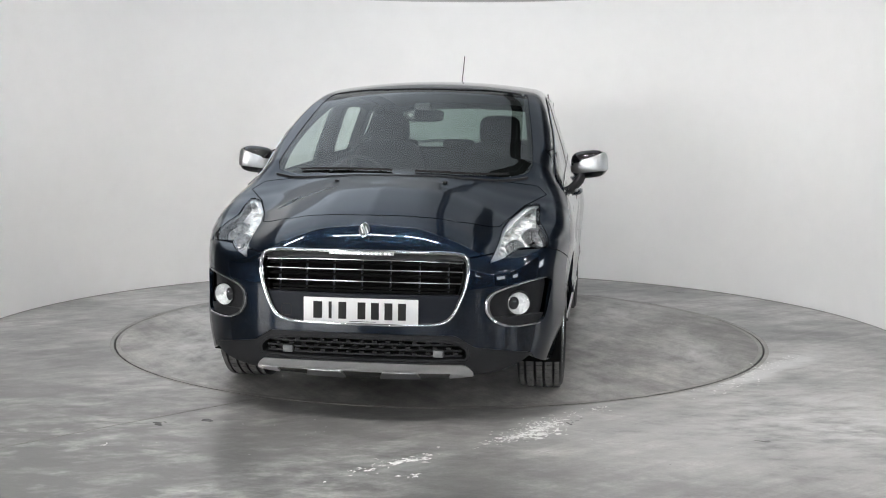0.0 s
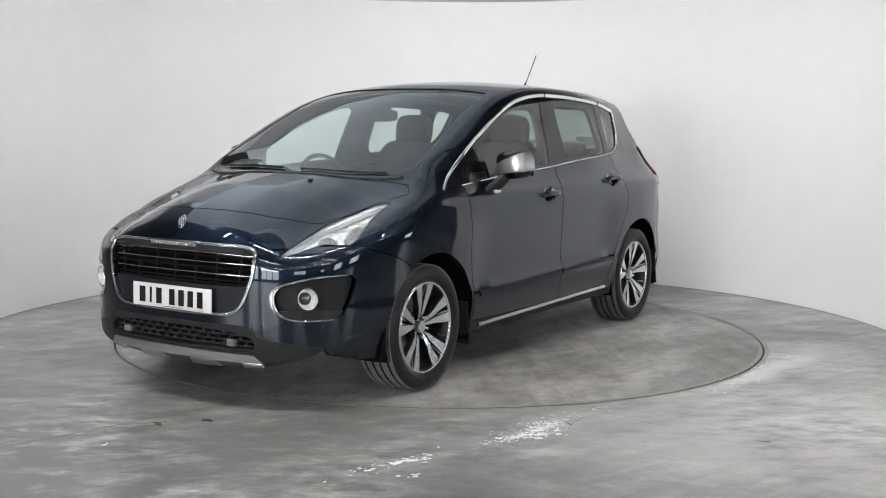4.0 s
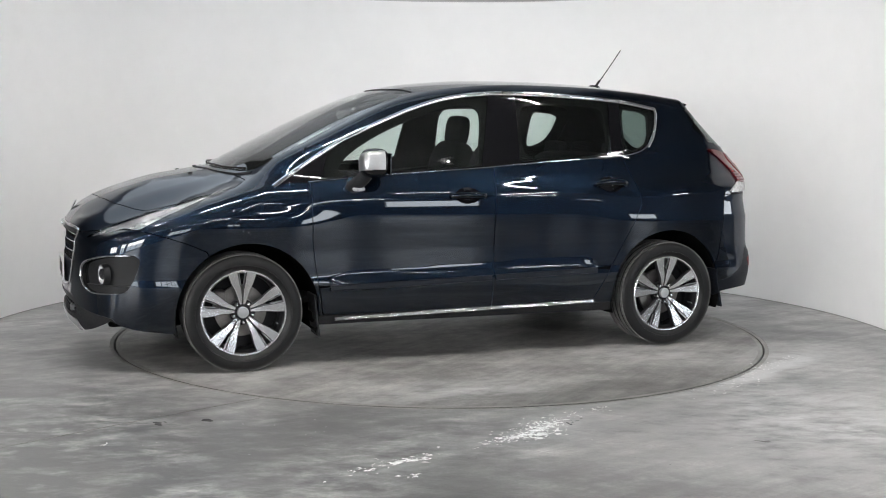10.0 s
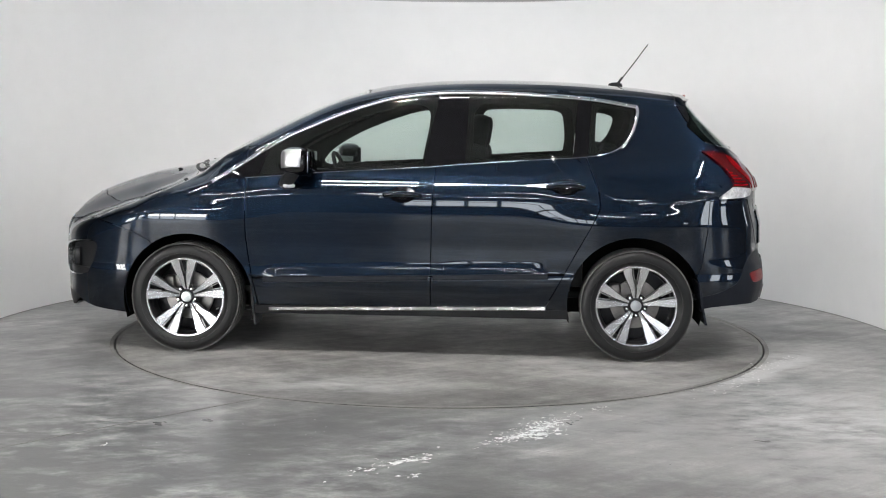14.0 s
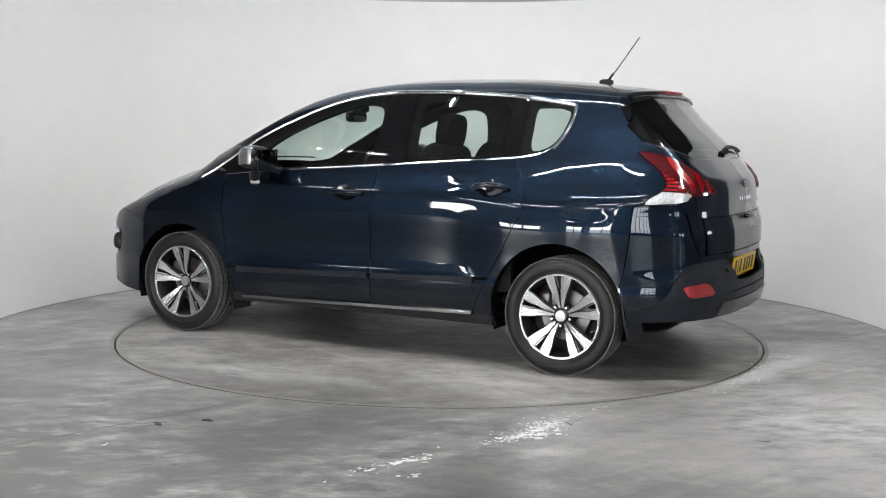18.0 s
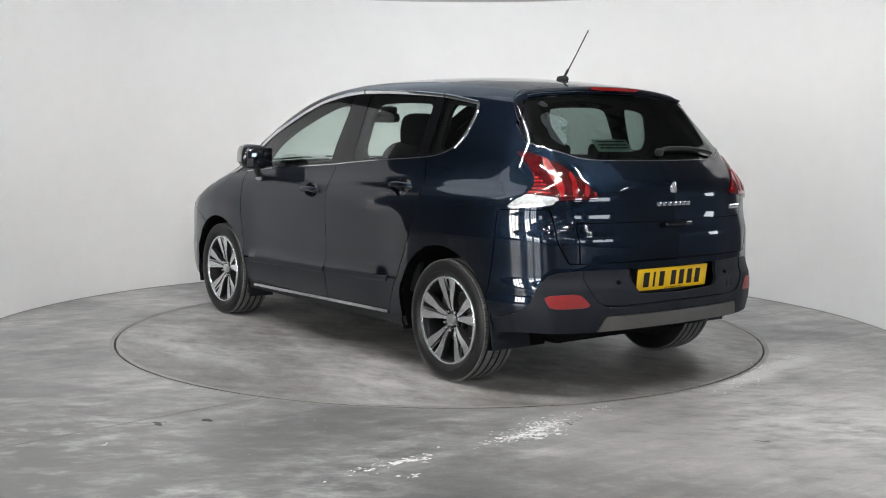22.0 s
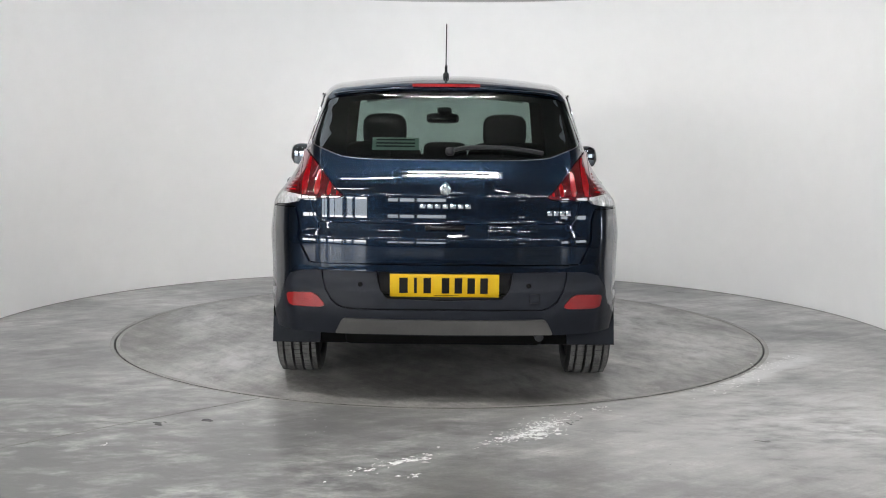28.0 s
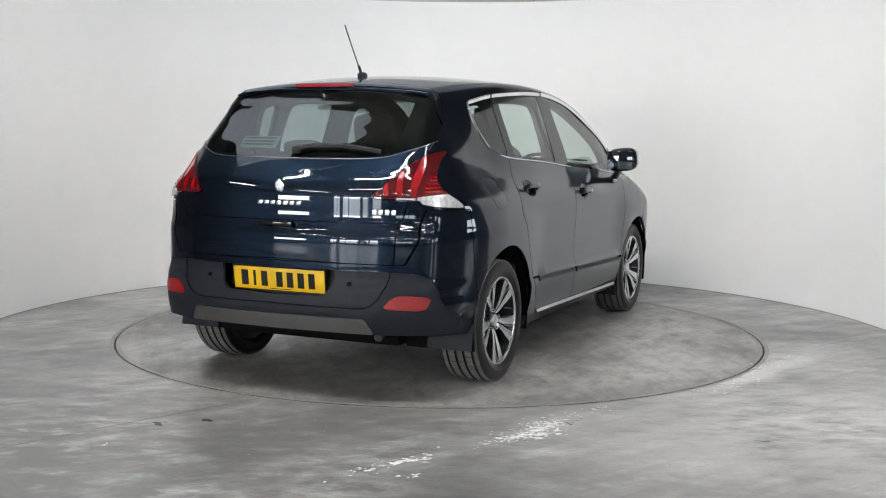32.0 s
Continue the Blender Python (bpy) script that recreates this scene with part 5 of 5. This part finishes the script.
# ---- tailgate details ----
part("high_brake_light", sweep(on_rear([(y, 1.5285) for y in np.linspace(-.17, .17, 15)], .004), [(-.0075, -.006), (-.0075, .006), (.0075, .006), (.0075, -.006)], up=(-1, 0, 0)), RED_BRAKE, tailgate, "red high-level brake light")
sp = fine([(-.565, 1.499), (-.50, 1.510), (-.40, 1.518), (-.2, 1.527), (0, 1.529), (.2, 1.527), (.40, 1.518), (.50, 1.510), (.565, 1.499)], .04)
part("spoiler_lip", sweep(on_rear(sp - np.array((0, .020)), .004), [(-.004, -.02), (-.005, .004), (-.001, .010), (.006, .008), (.009, -.004)], up=(-1, 0, 0)), PAINT, tailgate, "navy painted roof spoiler lip")
q = on_rear([(-.02, 1.196)], .012)[0]
part("wiper_pivot", lump(tuple(q), (.018, .022, .020), .7), PLASTIC, tailgate, "black rear wiper pivot")
part("rear_wiper", sweep(on_rear(fine([(-.02, 1.196), (-.10, 1.212), (-.25, 1.214), (-.40, 1.200), (-.47, 1.188)]), .016), [(-.011, -.006), (-.006, .008), (.006, .008), (.011, -.006)], up=(-1, 0, 0)), PLASTIC, tailgate, "black rear wiper arm")
part("gate_handle", boxed(-2.115, -2.088, -.095, .095, .838, .862, .006), BLACK_GLOSS, tailgate, "black tailgate release recess")
part("glass_edge", sweep(on_rear(fine([(-.672, 1.252), (-.655, 1.234), (-.577, 1.201), (-.49, 1.173), (-.351, 1.164), (0, 1.162), (.351, 1.164), (.49, 1.173), (.577, 1.201), (.655, 1.234), (.672, 1.252)]), .001), [(-.002, -.002), (-.0015, .001), (.0015, .001), (.002, -.002)], up=(-1, 0, 0)), SATIN_DARK, tailgate, "thin satin line under the rear window")
for y in (-.40, .40):
    q = on_rear([(y, .575)], -.001)[0]
    n = normals(q[None])[0]
    turn = Vector(n).to_track_quat("Y", "Z").to_matrix()
    v, f, _ = lathe([(.0, .004), (.011, .003), (.012, -.004)], 16)
    part("parking_sensor", (np.array([tuple(turn @ Vector(p)) for p in v]) + q, f, None), BLACK_GLOSS, car, "small round parking sensor")
# towing-eye covers: a fine joint round a small square
for place, y0, y1, z0, z1, up, lift in ((on_rear, -.453, -.405, .491, .535, (-1, 0, 0), -.002), (on_front, -.377, -.330, .467, .519, (1, 0, 0), -.012)):
    edge_pts = [(y0 + (y1 - y0) * a, z0 + (z1 - z0) * b) for a, b in ((0, .12), (0, .88), (.12, 1), (.88, 1), (1, .88), (1, .12), (.88, 0), (.12, 0))]
    part("towing_eye_joint", sweep(place(edge_pts, lift), [(-.0014, -.001), (-.0014, .001), (.0014, .001), (.0014, -.001)], closed=True, up=up), INK, car, "fine dark joint round the towing-eye cover")
st = on_rear([(.13, 1.275), (.36, 1.275), (.36, 1.215), (.13, 1.215)], -.010)
part("window_sticker", (st, [(0, 1, 2, 3)], None), PAPER, tailgate, "pale paper sticker behind the rear window", flat=True)
for z in (1.262, 1.245, 1.230):
    a = on_rear([(.15, z + .004), (.34, z + .004), (.34, z - .003), (.15, z - .003)], -.006)
    part("printed_line", (a, [(0, 1, 2, 3)], None), PLASTIC_BLUE, tailgate, flat=True)

# fuel flap on the right rear quarter
ring_pts = [(-1.355 + .085 * math.cos(a) * abs(math.cos(a)) ** -.4, .985 + .080 * math.sin(a) * abs(math.sin(a)) ** -.4) for a in np.linspace(.01, 2 * math.pi + .01, 48, endpoint=False)]
loop = on_side(ring_pts, .0004) * (1, -1, 1)
part("fuel_flap_joint", sweep(loop, [(-.0018, -.001), (-.0018, .0006), (.0018, .0006), (.0018, -.001)], closed=True, up=(0, -1, 0)), INK, car, "fine dark joint round the fuel flap")

# ---- aerial, wipers, washer jets, roof joint ----
aerial = part("aerial", lump((-1.225, 0, 1.598), (.045, .017, .020), .8), PLASTIC, car, "black raked roof aerial")
part("aerial_mast", sweep([(-1.240, 0, 1.600), (-1.275, 0, 1.655), (-1.340, 0, 1.742), (-1.422, 0, 1.856)], ring_shape(.0032, 8)), PLASTIC, aerial)
part("aerial_foot", sweep([(-1.232, 0, 1.600), (-1.252, 0, 1.628), (-1.268, 0, 1.650)], ring_shape(.0075, 10)), PLASTIC, aerial)
for pts in (((1.36, -.02), (1.335, -.18), (1.29, -.36), (1.235, -.53)), ((1.365, .10), (1.345, .26), (1.30, .42), (1.235, .57))):
    w = part("wiper", sweep(on_top(fine(pts), .009), [(-.004, -.004), (-.002, .003), (.002, .003), (.004, -.004)]), INK, car, "black windscreen wiper")
    part("wiper_blade", sweep(on_top(fine(pts), .004), [(-.003, -.004), (-.003, .004), (.003, .004), (.003, -.004)]), RUBBER, w)
cowl = [(1.405, 0), (1.36, .28), (1.265, .55), (1.20, .66)]
part("scuttle", sweep(on_top(fine([(x + .018, y) for x, y in cowl[::-1]] + [(x + .018, -y) for x, y in cowl[1:]]), -.004), [(-.020, -.012), (-.020, .004), (.020, .004), (.020, -.012)]), PLASTIC, car, "black plastic scuttle under the windscreen")
for y in (-.275, .275):
    q = on_top([(1.50, y)], .004)[0]
    part("washer_jet", lump(tuple(q), (.014, .012, .007), .7), PLASTIC, car, "small black washer jet")
part("roof_joint", sweep(on_top(fine([(.262, -.56), (.272, -.42), (.322, -.16), (.33, 0), (.322, .16), (.272, .42), (.262, .56)]), .0005), [(-.004, -.002), (-.004, .001), (.004, .001), (.004, -.002)]), INK, car, "dark joint between windscreen and roof")

# ---- cabin ----
bm = boxed(.86, 1.36, -.70, .70, .70, .98, .06)
box(bm, .70, .98, -.68, .68, .72, .96, .05)
part("dashboard", bm, TRIM_IN, car, "dark dashboard")
part("instrument_hood", lump((.80, -.36, .985), (.13, .19, .055), .6), TRIM_IN, car, "dark instrument hood")
v, f, n = lathe([(.178, -.014), (.192, .0), (.178, .014), (.164, .0)], 40)
spin = Euler((0, 0, radians(-90))).to_matrix() @ Euler((radians(-24), 0, 0)).to_matrix()
wheel_c = Vector((.56, -.37, .985))
sw = part("steering_wheel", (np.array([tuple(spin @ Vector(p) + wheel_c) for p in v]), f, None), TRIM_IN, car, "dark steering wheel")
part("wheel_boss", lump(tuple(wheel_c + Vector((.03, 0, 0))), (.04, .075, .06), .6, Euler((0, radians(24), 0)).to_matrix()), TRIM_IN, sw)
for a, b in (((.0, .17), (.0, .05)), ((.0, -.17), (.0, -.05)), ((-.16, 0), (-.05, 0))):
    p, q = (wheel_c + Vector((.02 - .4 * c[0], c[1], c[0])) for c in (a, b))
    part("wheel_spoke", sweep([p, q], ring_shape(.016, 8, 1.2, .6)), SATIN, sw)
lean = lambda d: Euler((0, radians(d), 0)).to_matrix()
for s in (1, -1):
    seat = part("front_seat", lump((-.02, s * .37, .62), (.27, .25, .10), .5, lean(-6)), SEAT, car, "charcoal cloth front seat")
    part("backrest", lump((-.300, s * .37, .93), (.095, .25, .31), .5, lean(-14)), SEAT, seat)
    part("headrest", lump((-.385, s * .37, 1.300), (.055, .135, .105), .55, lean(-8)), SEAT, seat)
    for d in (-.05, .05):
        part("headrest_post", sweep([(-.365, s * .37 + d, 1.17), (-.378, s * .37 + d, 1.24)], ring_shape(.007, 8)), CHROME, seat)
bench = part("rear_seat", lump((-.80, 0, .64), (.27, .66, .11), .4), SEAT, car, "charcoal cloth rear bench seat")
part("bench_back", lump((-1.10, 0, .92), (.09, .66, .25), .35, lean(-14)), SEAT, bench)
for y in (-.42, 0, .42):
    part("bench_headrest", lump((-1.155, y, 1.185), (.045, .12, .055), .5, lean(-8)), SEAT, bench)
part("parcel_shelf", boxed(-1.82, -1.20, -.60, .60, 1.02, 1.04, .008), TRIM_IN, car, "dark parcel shelf")
part("cabin_floor", boxed(-1.85, 1.2, -.72, .72, .34, .38, .01), TRIM_IN, car, "dark cabin floor")
im = part("interior_mirror", lump((.525, .012, 1.388), (.022, .115, .036), .5), BLACK_GLOSS, car, "black interior mirror")
part("mirror_arm", sweep([(.535, .0, 1.40), (.52, 0, 1.44)], ring_shape(.014, 8)), BLACK_GLOSS, im)
part("mirror_mount", lump((.50, 0, 1.440), (.055, .05, .026), .6), BLACK_GLOSS, im)
lining = cut(skin, within(skin[0][:, [0, 2]], DLO) + .05)
lining = cut(lining, lining[0][:, 1] - .3)
OPENINGS = [rounded([(.80, 1.055), (.45, 1.078), (-.065, 1.092), (-.080, 1.20), (-.115, 1.38), (-.10, 1.452), (.02, 1.472), (.30, 1.385), (.53, 1.29), (.72, 1.17)], 2),
            rounded([(-.36, 1.150), (-.36, 1.470), (-.60, 1.480), (-.92, 1.470), (-.945, 1.30), (-.93, 1.16), (-.65, 1.148)], 2, .16),
            rounded([(-1.06, 1.205), (-1.07, 1.462), (-1.20, 1.452), (-1.275, 1.425), (-1.25, 1.28), (-1.19, 1.212)], 2, .16)]
for o in OPENINGS:
    lining = cut(lining, -within(lining[0][:, [0, 2]], o))
pillar = cut(skin, np.minimum(np.minimum(skin[0][:, 1] - .50, -1.12 - skin[0][:, 0]), np.minimum(skin[0][:, 2] - 1.03, 1.50 - skin[0][:, 2])))
pillar = cut(pillar, -within(pillar[0][:, [0, 2]], OPENINGS[2]))
for s in (1, -1):
    part("rear_pillar_lining", dressed(pillar, 0, -.046, flip=s < 0), LINER, car, "black lining of the rear pillar")
    part("door_card", boxed(-1.0, .88, s * .80 - .02, s * .80 + .02, .42, 1.02, .015), TRIM_IN, car, "dark door lining")
    part("window_lining", dressed(lining, .025, -.034, flip=s < 0), LINER, car, "dark cabin lining with rounded openings round the side windows")
tops = []
for x in np.linspace(.25, -1.5, 24):
    for y in np.linspace(-.52, .52, 13):
        tops.append((x, y, float(top_line(x) - crown(x) * y * y) - .045))
f = [(i * 13 + j, i * 13 + j + 1, (i + 1) * 13 + j + 1, (i + 1) * 13 + j) for i in range(23) for j in range(12)]
part("headlining", (tops, f, None), LINING, car, "pale grey headlining")


# ---- marks on the floor ----
def flecks(name, label, mat, spots, seed, z=.0016):
    """Irregular flat flecks; spots: rows of (x, y, spread along, spread across, direction in degrees, count, size)."""
    rng = random.Random(seed)
    bm = bmesh.new()
    for x, y, along, across, turn, count, size in spots:
        c, s = math.cos(radians(turn)), math.sin(radians(turn))
        for _ in range(count):
            u, w = rng.gauss(0, .5) * along, rng.gauss(0, .5) * across
            px, py = x + u * c - w * s, y + u * s + w * c
            r = size * rng.uniform(.15, 1) ** 1.6
            a0, e, d = rng.uniform(0, 6.28), rng.uniform(1.2, 3.2), radians(turn + rng.gauss(0, 28))
            n = rng.randint(7, 12)
            pts = []
            for i in range(n):
                a = 2 * math.pi * i / n
                q = r * rng.uniform(.45, 1.1)
                lx, ly = q * e * math.cos(a), q * math.sin(a)
                pts.append(bm.verts.new((px + lx * math.cos(d) - ly * math.sin(d), py + lx * math.sin(d) + ly * math.cos(d), z + rng.uniform(0, .0004))))
            bm.faces.new(pts)
    return tagged(part(name, bm, mat, flat=True), label, "floor mark", kind="stuff")


flecks("chalk_scuff", "white chalky scrapes on grey concrete beside the turntable", CHALK, [
    (0.3, -2.58, 0.16, 0.05, 40, 88, 0.0058), (0.4, -2.45, 0.22, 0.09, 48, 198, 0.0075), (0.47, -2.32, 0.2, 0.08, 55, 154, 0.0064), (0.33, -2.53, 0.12, 0.028, 44, 60, 0.010), (0.44, -2.43, 0.12, 0.03, 50, 60, 0.010), (0.52, -2.31, 0.08, 0.02, 52, 30, 0.011), (-0.17, -2.94, 0.08, 0.012, 42, 24, 0.012), (0.44, -2.5, 0.1, 0.05, 20, 30, 0.0151),
    (-0.24, -2.98, 0.2, 0.05, 42, 79, 0.0064), (-0.12, -2.91, 0.12, 0.03, 30, 35, 0.0116), (-0.1, -3.09, 0.06, 0.03, 10, 19, 0.0081), (-0.05, -2.82, 0.05, 0.02, 20, 13, 0.007),
    (0.76, -2.02, 0.1, 0.06, 50, 26, 0.007), (0.62, -2.15, 0.14, 0.05, 50, 30, 0.0041),
    (1.6, -1.38, 0.4, 0.08, 55, 101, 0.007), (1.85, -1.02, 0.34, 0.08, 52, 101, 0.0075), (2.06, -0.8, 0.16, 0.05, 45, 30, 0.007), (1.3, -1.62, 0.16, 0.05, 30, 26, 0.0046),
    (-1.375, -2.72, 0.03, 0.01, 60, 6, 0.007), (-0.45, -2.6, 0.3, 0.3, 0, 17, 0.0035), (-1, -2.4, 0.5, 0.4, 0, 17, 0.0029), (1.2, -2.4, 0.5, 0.4, 20, 22, 0.0029)], 5)
flecks("dark_scuff", "dark rubber scuffs and oil spots on the concrete", STAIN, [
    (1.378, -2.569, .012, .006, 0, 4, .016), (1.40, -2.57, .02, .004, 0, 3, .013), (1.955, 1.90, .05, .03, 0, 8, .018), (.60, -2.27, .05, .03, 40, 8, .014),
    (.15, -2.75, .12, .12, 20, 8, .005), (2.25, 1.93, .16, .03, -35, 9, .010), (2.02, 2.17, .05, .02, -40, 4, .008), (2.55, 1.50, .12, .02, -55, 6, .008), (-1.26, -1.62, .006, .004, 0, 2, .010), (.9, -2.9, .5, .25, 10, 6, .004)], 6, .0012)
crack = [(-.871, -1.882), (-1.371, -2.36), (-1.786, -2.777), (-2.4, -3.40)]
tagged(part("floor_joint", sweep([(x, y, .0008) for x, y in fine(crack, .05)], [(-.0022, -.0006), (.0022, -.0006), (.0022, .0006), (-.0022, .0006)]), EDGE), "fine pale saw-cut joint in the concrete", "floor joint", kind="structure")
part("edge_band", annulus_mesh(2.006, 2.0312, .0002), EDGE, turntable, "pale worn edge of the turntable")


def motions():
    rows, table = [], []
    for i in range(0, 65):
        t = i / 2
        a = heading(t)
        m = pose(0, 0, 0, 0, 0, a) @ Matrix.Translation((.1277, -.0188, 0))
        rows.append((t, m))
        table.append((t, pose(0, 0, 0, 0, 0, a)))
    walk(car, rows)
    walk(turntable, table)


motions()
